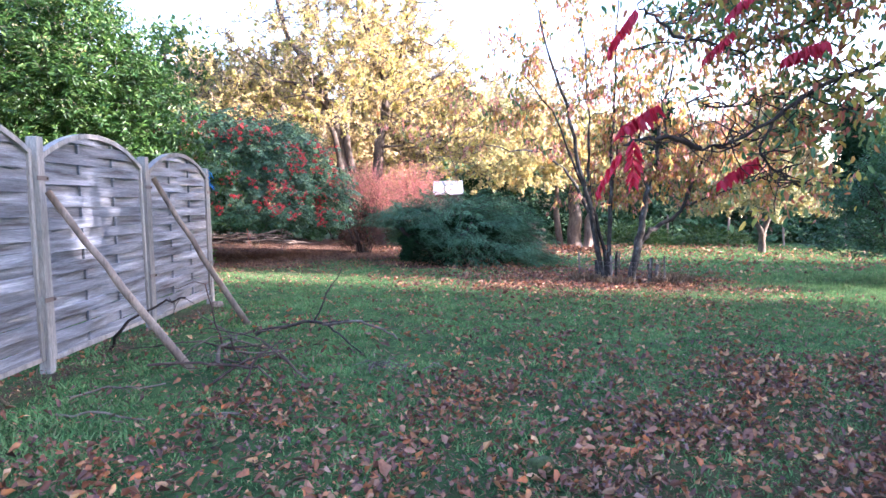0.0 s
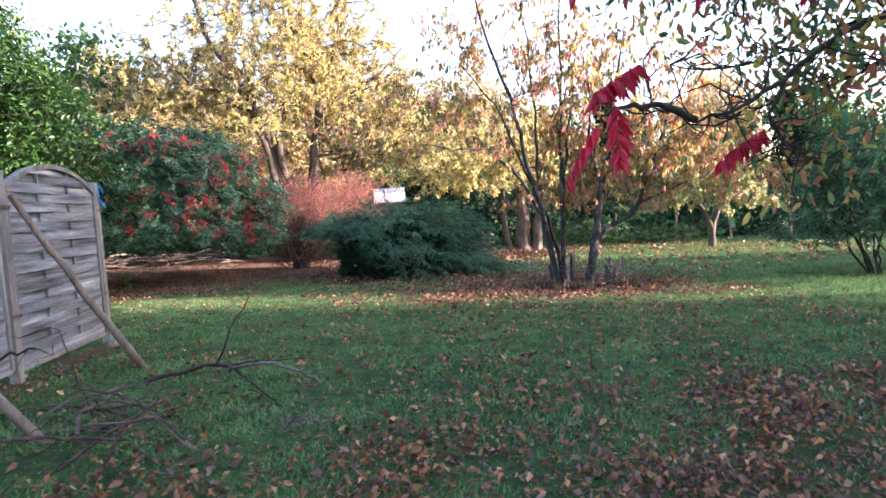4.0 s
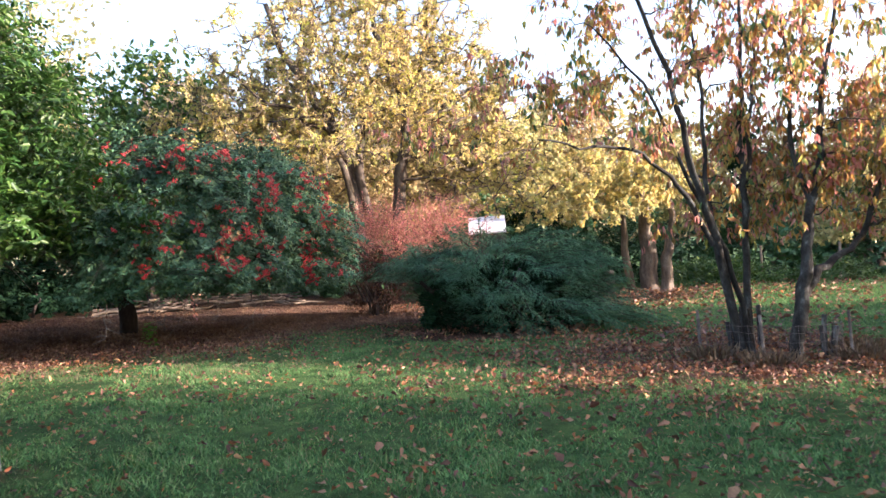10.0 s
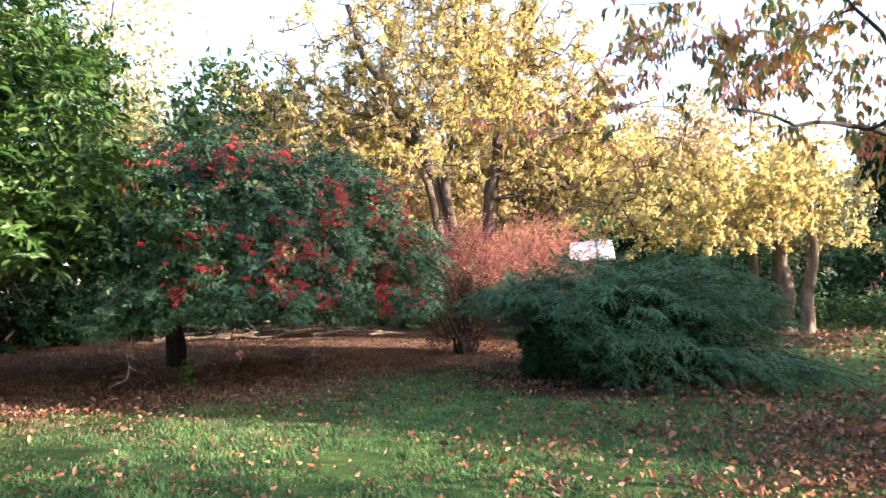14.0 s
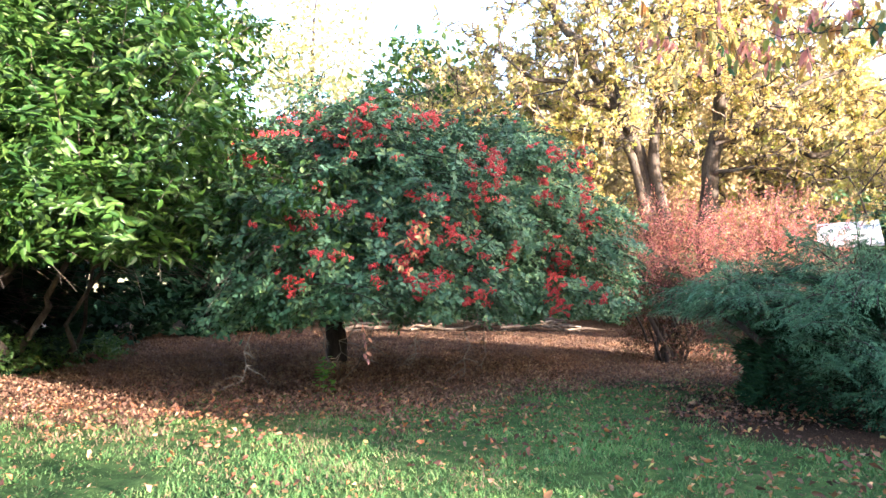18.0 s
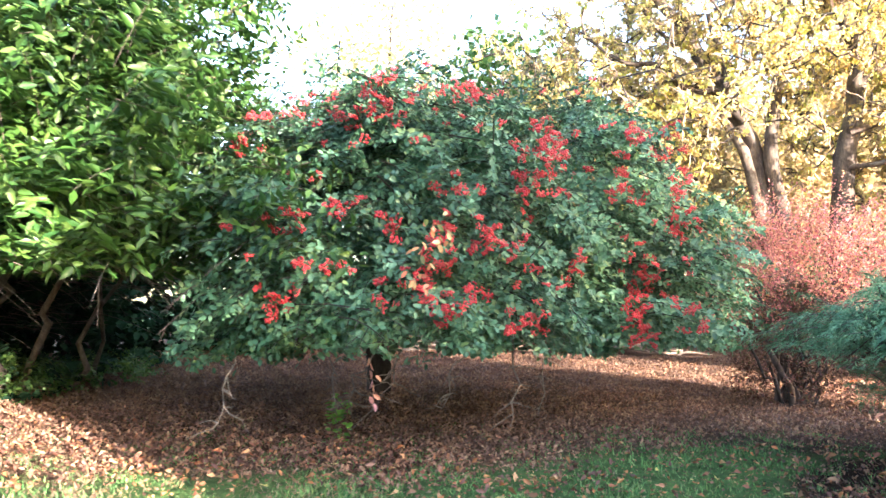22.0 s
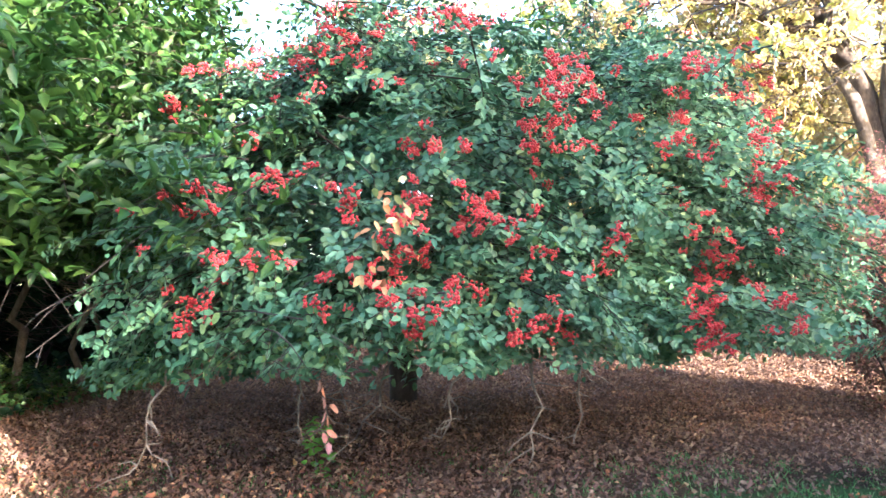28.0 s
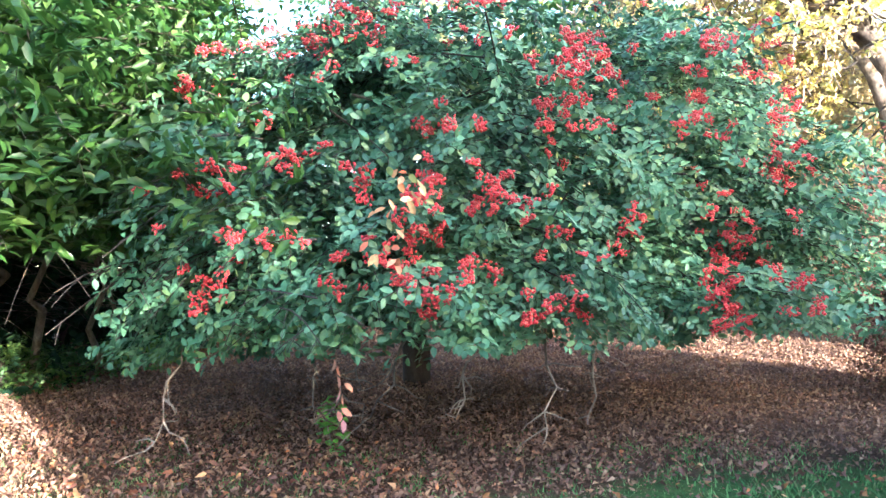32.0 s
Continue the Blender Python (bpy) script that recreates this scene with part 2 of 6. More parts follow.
def leaf_mat(name, colours, rough=0.5, glow=0.35, patch=1.2, sheen=0.4, single=False):
    """Leaves: a colour for each leaf, drifting in larger patches, and light that shines through."""
    m, t, b, out = nodes_of(name)
    geo = t.nodes.new("ShaderNodeNewGeometry")
    r = ramp(t, colours)
    info = t.nodes.new("ShaderNodeObjectInfo")
    t.links.new(info.outputs["Random"] if single else geo.outputs["Random Per Island"], r.inputs["Fac"])
    n = noise_at(t, patch, 2)
    shade = ramp(t, ((0.6, 0.6, 0.6), (1.25, 1.2, 1.1)), (0.3, 0.7))
    t.links.new(n.outputs["Fac"], shade.inputs["Fac"])
    fine = noise_at(t, 60, 3)
    col = mix(t, "MULTIPLY", 1.0, r.outputs["Color"], shade.outputs["Color"])
    grain = ramp(t, ((0.8, 0.8, 0.8), (1.15, 1.15, 1.15)), (0.3, 0.7))
    t.links.new(fine.outputs["Fac"], grain.inputs["Fac"])
    col = mix(t, "MULTIPLY", 1.0, col, grain.outputs["Color"])
    t.links.new(col, b.inputs["Base Color"])
    b.inputs["Roughness"].default_value = rough
    b.inputs["Specular IOR Level"].default_value = sheen
    tr = t.nodes.new("ShaderNodeBsdfTranslucent")
    t.links.new(col, tr.inputs["Color"])
    ms = t.nodes.new("ShaderNodeMixShader")
    ms.inputs[0].default_value = glow
    t.links.new(b.outputs[0], ms.inputs[1])
    t.links.new(tr.outputs[0], ms.inputs[2])
    t.links.new(ms.outputs[0], out.inputs["Surface"])
    return m


def rough_mat(name, colours, scale=8.0, fine=60.0, rough=0.85, bump=0.4, stretch=(1, 1, 1), depth=0.01):
    """Bark, wood, stone: colours in patches, finer grain, and relief."""
    m, t, b, out = nodes_of(name)
    co = t.nodes.new("ShaderNodeTexCoord")
    mp = t.nodes.new("ShaderNodeMapping")
    mp.inputs["Scale"].default_value = stretch
    t.links.new(co.outputs["Object"], mp.inputs["Vector"])
    n1, n2 = noise_at(t, scale, 5), noise_at(t, fine, 4, 0.7)
    for n in (n1, n2):
        t.links.new(mp.outputs[0], n.inputs["Vector"])
    r = ramp(t, colours, [0.3 + 0.4 * i / max(1, len(colours) - 1) for i in range(len(colours))])
    t.links.new(n1.outputs["Fac"], r.inputs["Fac"])
    gr = ramp(t, ((0.62, 0.62, 0.62), (1.25, 1.25, 1.25)), (0.3, 0.7))
    t.links.new(n2.outputs["Fac"], gr.inputs["Fac"])
    col = mix(t, "MULTIPLY", 1.0, r.outputs["Color"], gr.outputs["Color"])
    info = t.nodes.new("ShaderNodeObjectInfo")
    ob = ramp(t, ((0.72, 0.72, 0.72), (1.2, 1.2, 1.2)))
    t.links.new(info.outputs["Random"], ob.inputs["Fac"])
    col = mix(t, "MULTIPLY", 1.0, col, ob.outputs["Color"])
    t.links.new(col, b.inputs["Base Color"])
    b.inputs["Roughness"].default_value, b.inputs["Specular IOR Level"].default_value = rough, 0.25
    bp = t.nodes.new("ShaderNodeBump")
    bp.inputs["Strength"].default_value, bp.inputs["Distance"].default_value = bump, depth
    t.links.new(n2.outputs["Fac"], bp.inputs["Height"])
    t.links.new(bp.outputs[0], b.inputs["Normal"])
    return m


def plain_mat(name, colour, rough=0.6, metal=0.0):
    m, t, b, out = nodes_of(name)
    n = noise_at(t, 25, 4)
    r = ramp(t, (tuple(0.8 * c for c in colour), tuple(min(1, 1.12 * c) for c in colour)), (0.3, 0.7))
    t.links.new(n.outputs["Fac"], r.inputs["Fac"])
    t.links.new(r.outputs["Color"], b.inputs["Base Color"])
    b.inputs["Roughness"].default_value, b.inputs["Metallic"].default_value = rough, metal
    return m


M_COT = leaf_mat("cotoneaster_leaf", ((0.0382, 0.1039, 0.05303), (0.05843, 0.1475, 0.07562), (0.08315, 0.1922, 0.1031), (0.1124, 0.2389, 0.1325), (0.1405, 0.2285, 0.07857)), 0.48, 0.2, 0.9, 0.36)
M_LAUREL = leaf_mat("laurel_leaf", ((0.01977, 0.0647, 0.01176), (0.03459, 0.09546, 0.01617), (0.04941, 0.1213, 0.01985), (0.06752, 0.1456, 0.02426), (0.09471, 0.1659, 0.03308)), 0.42, 0.28, 0.6, 0.38)
M_JUNIPER = leaf_mat("juniper_needle", ((0.04558, 0.1243, 0.06819), (0.07045, 0.174, 0.09331), (0.09946, 0.2238, 0.122), (0.1492, 0.2818, 0.1579)), 0.7, 0.2, 1.3, 0.15)
M_MOSS = rough_mat("mossy_wood", ((0.03, 0.04, 0.015), (0.07, 0.10, 0.03), (0.13, 0.13, 0.07)), 14, 70, 0.95, 0.9)
M_YELLOW = leaf_mat("yellow_autumn_leaf", ((0.5868, 0.4752, 0.1987), (0.6829, 0.5742, 0.2236), (0.7469, 0.6336, 0.2153), (0.5122, 0.5247, 0.1739), (0.6402, 0.4752, 0.2484)), 0.55, 0.5, 0.45)
M_ORANGE = leaf_mat("orange_autumn_leaf", ((0.55, 0.24, 0.07), (0.60, 0.34, 0.09), (0.56, 0.43, 0.11), (0.27, 0.30, 0.10), (0.52, 0.20, 0.09)), 0.55, 0.55, 0.9)
M_LIME = leaf_mat("yellow_green_leaf", ((0.46, 0.52, 0.10), (0.56, 0.58, 0.14), (0.62, 0.58, 0.12)), 0.5, 0.5, 0.8)
M_ORANGEFALL = leaf_mat("orange_fallen_leaf", ((0.216, 0.09, 0.0425), (0.3024, 0.15, 0.0765), (0.36, 0.225, 0.136), (0.1584, 0.0675, 0.0425), (0.2592, 0.0975, 0.0595), (0.1008, 0.0525, 0.0425)), 0.6, 0.15, 2.0, 0.3)
M_ROSE = leaf_mat("rose_autumn_leaf", ((0.64, 0.26, 0.22), (0.70, 0.38, 0.30), (0.62, 0.25, 0.25), (0.60, 0.40, 0.22)), 0.55, 0.6, 0.9)
M_PINK = leaf_mat("pink_shrub_leaf", ((0.5141, 0.1507, 0.1745), (0.612, 0.255, 0.255), (0.5141, 0.3477, 0.1745), (0.3427, 0.1043, 0.1208), (0.4406, 0.255, 0.161)), 0.6, 0.4, 1.2, 0.2)
M_RED = leaf_mat("scarlet_sumac_leaf", ((0.42, 0.012, 0.03), (0.55, 0.02, 0.05), (0.36, 0.015, 0.03)), 0.5, 0.4, 3)
M_MIXED = leaf_mat("green_turning_leaf", ((0.07, 0.17, 0.06), (0.10, 0.22, 0.10), (0.22, 0.28, 0.07), (0.55, 0.45, 0.08), (0.42, 0.12, 0.09), (0.46, 0.26, 0.08)), 0.5, 0.5, 1.5)
M_GREEN = leaf_mat("green_leaf", ((0.04, 0.10, 0.02), (0.06, 0.14, 0.03), (0.09, 0.18, 0.035), (0.14, 0.22, 0.05)), 0.5, 0.3, 0.5)
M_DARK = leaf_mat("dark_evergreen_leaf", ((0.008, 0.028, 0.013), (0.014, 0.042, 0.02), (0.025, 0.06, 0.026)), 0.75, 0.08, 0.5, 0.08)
M_SHRUB = leaf_mat("mid_green_leaf", ((0.035, 0.105, 0.045), (0.06, 0.15, 0.06), (0.09, 0.19, 0.08)), 0.6, 0.25, 0.5)
M_PALE = leaf_mat("pale_green_leaf", ((0.32, 0.35, 0.15), (0.44, 0.45, 0.19), (0.52, 0.48, 0.20), (0.40, 0.36, 0.18)), 0.5, 0.48, 0.5)
M_BROWN = leaf_mat("brown_wood_leaf", ((0.30, 0.22, 0.12), (0.42, 0.33, 0.16), (0.47, 0.41, 0.18), (0.33, 0.28, 0.16)), 0.65, 0.42, 0.4)
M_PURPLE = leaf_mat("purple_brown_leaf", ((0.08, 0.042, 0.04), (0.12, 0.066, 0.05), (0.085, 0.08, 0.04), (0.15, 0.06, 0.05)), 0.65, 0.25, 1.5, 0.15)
M_FALLEN = leaf_mat("fallen_leaf", ((0.05466, 0.02719, 0.02244), (0.2323, 0.1051, 0.06077), (0.1093, 0.05191, 0.03927), (0.4509, 0.2101, 0.07948), (0.08198, 0.04202, 0.03179), (0.6285, 0.3832, 0.1776), (0.1913, 0.08652, 0.06358), (0.4919, 0.1854, 0.06545), (0.09565, 0.04697, 0.0374), (0.4099, 0.2225, 0.1403)), 0.55, 0.12, 2.0, 0.4)
M_DAMPLEAF = leaf_mat("damp_purplish_leaf", ((0.07, 0.04, 0.042), (0.20, 0.11, 0.10), (0.11, 0.062, 0.062), (0.32, 0.19, 0.15), (0.085, 0.05, 0.05), (0.44, 0.30, 0.22), (0.17, 0.09, 0.085)), 0.5, 0.12, 2.0, 0.4)
M_BIGLEAF = leaf_mat("large_fallen_leaf", ((0.10, 0.055, 0.045), (0.24, 0.12, 0.07), (0.40, 0.22, 0.12), (0.16, 0.085, 0.07), (0.42, 0.235, 0.115), (0.38, 0.15, 0.06)), 0.7, 0.12, 9, 0.25, True)
M_LITTER = leaf_mat("old_leaf_litter", ((0.10, 0.057, 0.045), (0.23, 0.135, 0.09), (0.13, 0.075, 0.058), (0.33, 0.20, 0.115), (0.11, 0.066, 0.054), (0.40, 0.275, 0.17), (0.185, 0.105, 0.072), (0.28, 0.145, 0.078)), 0.65, 0.1, 1.2, 0.35)
M_GRASS = leaf_mat("grass_blade", ((0.05564, 0.1539, 0.05393), (0.09181, 0.2207, 0.0719), (0.1321, 0.2809, 0.09108), (0.1808, 0.341, 0.1138), (0.2504, 0.3745, 0.1438), (0.1113, 0.2541, 0.08389), (0.2643, 0.2541, 0.1318)), 0.8, 0.3, 2.4, 0.1)
M_BARK = rough_mat("grey_brown_bark", ((0.045, 0.035, 0.028), (0.10, 0.08, 0.06), (0.17, 0.145, 0.11)), 5, 40, 0.9, 0.7, (1, 1, 0.35))
M_LICHEN = rough_mat("lichened_bark", ((0.016, 0.014, 0.012), (0.03, 0.027, 0.022), (0.048, 0.045, 0.038), (0.075, 0.074, 0.064), (0.2, 0.21, 0.19)), 9, 55, 0.9, 0.6, (1, 1, 0.5))
M_TWIG = rough_mat("brown_cut_twig", ((0.035, 0.024, 0.02), (0.08, 0.053, 0.042), (0.17, 0.12, 0.095)), 9, 60, 0.8, 0.5)
M_PALEBARK = rough_mat("pale_bark", ((0.16, 0.12, 0.085), (0.28, 0.22, 0.16), (0.38, 0.31, 0.23)), 4, 30, 0.9, 0.5, (1, 1, 0.3))
M_DARKBARK = rough_mat("dark_bark", ((0.02, 0.016, 0.013), (0.045, 0.036, 0.03), (0.08, 0.065, 0.05)), 6, 45, 0.9, 0.6, (1, 1, 0.4))
M_STICK = rough_mat("dead_stick", ((0.07, 0.055, 0.045), (0.16, 0.13, 0.10), (0.30, 0.26, 0.21)), 7, 60, 0.85, 0.5)
M_FENCE = rough_mat("weathered_fence_board", ((0.06325, 0.06095, 0.0575), (0.1552, 0.1667, 0.1748), (0.23, 0.2507, 0.2702), (0.414, 0.437, 0.4542)), 3.0, 34, 0.85, 0.7, (0.35, 1, 6), 0.008)
M_SAP = leaf_mat("fresh_green_leaf", ((0.09, 0.25, 0.03), (0.14, 0.33, 0.045), (0.19, 0.38, 0.06)), 0.45, 0.35, 3)
M_OLDBARK = rough_mat("ridged_brown_bark", ((0.07, 0.055, 0.042), (0.15, 0.115, 0.085), (0.27, 0.22, 0.165)), 5, 34, 0.9, 0.7, (1, 1, 0.3))
M_POST = rough_mat("weathered_post", ((0.15, 0.15, 0.13), (0.24, 0.235, 0.21), (0.32, 0.315, 0.28)), 3, 40, 0.85, 0.4, (3, 3, 0.4), 0.004)
M_POLE = rough_mat("peeled_pole", ((0.12, 0.095, 0.075), (0.22, 0.18, 0.14), (0.31, 0.26, 0.20)), 4, 40, 0.8, 0.35, (2, 2, 0.5), 0.004)
M_BERRY = leaf_mat("red_berry", ((0.5016, 0.03094, 0.04781), (0.5819, 0.05525, 0.06588), (0.642, 0.1105, 0.09563)), 0.4, 0.1, 3, 0.35)
M_STONE = rough_mat("pale_stone", ((0.13, 0.10, 0.075), (0.22, 0.17, 0.125), (0.31, 0.25, 0.19)), 6, 40, 0.95, 0.7)
M_WHITE = plain_mat("white_roof_sheet", (0.75, 0.76, 0.78), 0.5)
M_GREYWALL = plain_mat("dark_shed_board", (0.07, 0.065, 0.06), 0.8)
M_BLUE = plain_mat("blue_cord", (0.02, 0.22, 0.55), 0.5)
M_WIRE = plain_mat("rusty_wire", (0.16, 0.13, 0.11), 0.6, 0.6)
M_DRY = leaf_mat("dry_grass_blade", ((0.20, 0.15, 0.09), (0.34, 0.26, 0.16), (0.14, 0.11, 0.07), (0.26, 0.17, 0.11)), 0.7, 0.25, 2)
M_SLATE = plain_mat("blue_grey_slate", (0.22, 0.26, 0.32), 0.6)


def ground_material():
    m, t, b, out = nodes_of("lawn_and_leaf_mould")
    at = t.nodes.new("ShaderNodeAttribute")
    at.attribute_name = "litter"
    n1, n2, n3 = noise_at(t, 0.6, 5), noise_at(t, 7, 5, 0.7), noise_at(t, 70, 4, 0.75)
    turf = ramp(t, ((0.028, 0.05, 0.02), (0.06, 0.115, 0.038), (0.115, 0.19, 0.062)), (0.3, 0.5, 0.75))
    t.links.new(n2.outputs["Fac"], turf.inputs["Fac"])
    big = ramp(t, ((0.7, 0.75, 0.7), (1.25, 1.2, 1.0)), (0.35, 0.68))
    t.links.new(n1.outputs["Fac"], big.inputs["Fac"])
    green = mix(t, "MULTIPLY", 1.0, turf.outputs["Color"], big.outputs["Color"])
    mould = ramp(t, ((0.026, 0.016, 0.012), (0.06, 0.036, 0.025), (0.12, 0.072, 0.047), (0.22, 0.135, 0.085)), (0.28, 0.42, 0.58, 0.75))
    t.links.new(n3.outputs["Fac"], mould.inputs["Fac"])
    soil = mix(t, "MULTIPLY", 0.6, mould.outputs["Color"], big.outputs["Color"])
    darker_mask = t.nodes.new("ShaderNodeAttribute")
    darker_mask.attribute_name = "darker"
    # multiplies the soil down to about a third, slightly blued
    soil = mix(t, "MULTIPLY", darker_mask.outputs["Fac"], soil, (0.3, 0.31, 0.34))
    edge = t.nodes.new("ShaderNodeMath")
    edge.operation = "MULTIPLY_ADD"
    t.links.new(n2.outputs["Fac"], edge.inputs[0])
    edge.inputs[1].default_value = 0.9
    t.links.new(at.outputs["Fac"], edge.inputs[2])
    cut = ramp(t, ((0, 0, 0), (1, 1, 1)), (0.78, 1.08))
    t.links.new(edge.outputs[0], cut.inputs["Fac"])
    col = mix(t, "MIX", cut.outputs["Color"], green, soil)
    gr = ramp(t, ((0.6, 0.6, 0.6), (1.3, 1.3, 1.3)), (0.3, 0.7))
    t.links.new(n3.outputs["Fac"], gr.inputs["Fac"])
    col = mix(t, "MULTIPLY", 0.8, col, gr.outputs["Color"])
    t.links.new(col, b.inputs["Base Color"])
    b.inputs["Roughness"].default_value, b.inputs["Specular IOR Level"].default_value = 0.95, 0.08
    bp = t.nodes.new("ShaderNodeBump")
    bp.inputs["Strength"].default_value, bp.inputs["Distance"].default_value = 0.8, 0.03
    t.links.new(n3.outputs["Fac"], bp.inputs["Height"])
    t.links.new(bp.outputs[0], b.inputs["Normal"])
    return m


# ---- the ground ----
def soft(d, w):
    return 1 / (1 + np.exp(np.clip(d / w, -30, 30)))


def litter_at(x, y):
    """How far fallen leaves and mould cover the grass, 0 to 1."""
    front = 15.05 + 0.10 * np.sin(2.1 * x) + 0.12 * np.sin(5.3 * x + 1) + 0.7 * soft(4.8 - x, 0.3)
    front = front + np.clip((x - 4.9) * 0.4, 0, 0.75) - np.where(x < 2.4, (2.4 - x) * 0.35, 0)
    bed = soft(front - y, 0.5) * soft(x - 13, 0.8) * soft(y - 30, 1.0)
    tree = 0.6 * soft(np.hypot((x - 9.9) / 1.3, y - 9.9) - 2.3, 0.5)
    start = 0.5 * soft(np.hypot((x - 3.4) / 2.2, (y - 1.4) / 1.3) - 1.6, 0.5)
    foot = 0.55 * soft(np.abs((x - 1.1) * 0.86 - (y - 7.9) * 0.51 - 0.1) - 0.25, 0.08) * soft(y - 9.8, 0.1) * soft(4.3 - y, 0.1)
    jun = soft(np.hypot((x - 9.3) / 2.1, (y - 14.8) / 1.6) - 1.0, 0.08)
    far = 0.75 * soft(np.hypot((x - 15.5) / 3.5, (y - 19.5) / 2.2) - 1.0, 0.1)
    return np.clip(np.maximum.reduce([bed, tree, start, foot, jun, far]), 0, 1)


def darker_at(x, y):
    """Where barer, darker soil shows beside the juniper, 0 to 1."""
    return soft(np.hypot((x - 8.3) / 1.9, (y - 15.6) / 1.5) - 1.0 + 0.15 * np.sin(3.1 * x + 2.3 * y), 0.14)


def steps_of(lo, a, b, hi, fine):
    left = a - np.cumsum(fine * 1.35 ** np.arange(1, 40))
    right = b + np.cumsum(fine * 1.35 ** np.arange(1, 40))
    return np.concatenate([left[left > lo][::-1], np.arange(a, b + 1e-6, fine), right[right < hi]])


def build_ground():
    xs, ys = steps_of(-900, -5, 17, 900, 0.16), steps_of(-900, -1, 22, 900, 0.16)
    X, Y = np.meshgrid(xs, ys, indexing="ij")
    near = soft(np.hypot(X - 5, Y - 10) - 30, 3)
    H = gz(X, Y) + near * (0.012 * np.sin(2.3 * X + 1.1 * Y) * np.sin(1.7 * Y - 0.6 * X) + 0.012 * np.sin(5.1 * X) * np.sin(4.3 * Y + X) - 0.012)
    v = np.stack([X, Y, H], -1).reshape(-1, 3)
    i, j = np.meshgrid(np.arange(len(xs) - 1), np.arange(len(ys) - 1), indexing="ij")
    w = len(ys)
    q = np.stack([i * w + j, (i + 1) * w + j, (i + 1) * w + j + 1, i * w + j + 1], -1).reshape(-1, 4)
    me = mesh_of("ground", v, q, ground_material(), True)
    at = me.attributes.new("litter", "FLOAT", "POINT")
    at.data.foreach_set("value", litter_at(X, Y).ravel().astype(np.float32))
    darker_mask = me.attributes.new("darker", "FLOAT", "POINT")
    darker_mask.data.foreach_set("value", darker_at(X, Y).ravel().astype(np.float32))
    return tagged(new("ground", me), "sloping garden lawn with brown leaf mould under the shrubs", "lawn", kind="structure")


build_ground()


# ---- the fence ----
def box(bm, x0, x1, y0, y1, z0, z1):
    m = Matrix.Translation(((x0 + x1) / 2, (y0 + y1) / 2, (z0 + z1) / 2)) @ Matrix.Diagonal((x1 - x0, y1 - y0, z1 - z0, 1))
    return bmesh.ops.create_cube(bm, size=1, matrix=m)["verts"]


POST_A, ALONG = Vector((0.10, 6.2, 0)), Vector((0.5068, 0.8621, 0))
STEP = 2.0
TURN_FENCE = math.degrees(math.atan2(ALONG.y, ALONG.x))
SHOULDER, CROWN, PANEL_W = 1.68, 1.92, 1.88


def arch(x):
    """Height of the panel's curved top at x across the panel."""
    u = (x - PANEL_W / 2) / (PANEL_W / 2)
    return SHOULDER + (CROWN - SHOULDER) * (1 - abs(u) ** 2.1)


def slat_mesh(x0, x1, phase, z, height):
    """One woven board: it bows in front of one batten and behind the next."""
    bm = bmesh.new()
    k = 16
    rows = []
    for i in range(k + 1):
        x = x0 + (x1 - x0) * i / k
        bow = 0.022 * math.sin(2 * math.pi * float(np.interp(x / PANEL_W, (0, 1 / 3, 2 / 3, 1), (0, 0.25, 0.75, 1))) + phase)
        top = max(min(height, arch(x) - 0.012 - z), 0.006)
        rows.append([bm.verts.new((x, bow + dy, z + dz)) for dy, dz in ((-0.004, 0.003), (-0.004, top - 0.003), (0.004, top), (0.004, 0))])
    for a, b in zip(rows, rows[1:]):
        for j in range(4):
            bm.faces.new((a[j], a[(j + 1) % 4], b[(j + 1) % 4], b[j]))
    bm.faces.new(rows[0])
    bm.faces.new(rows[-1][::-1])
    bmesh.ops.recalc_face_normals(bm, faces=bm.faces)
    me = bpy.data.meshes.new("slat")
    bm.to_mesh(me)
    bm.free()
    me.materials.append(M_FENCE)
    return me


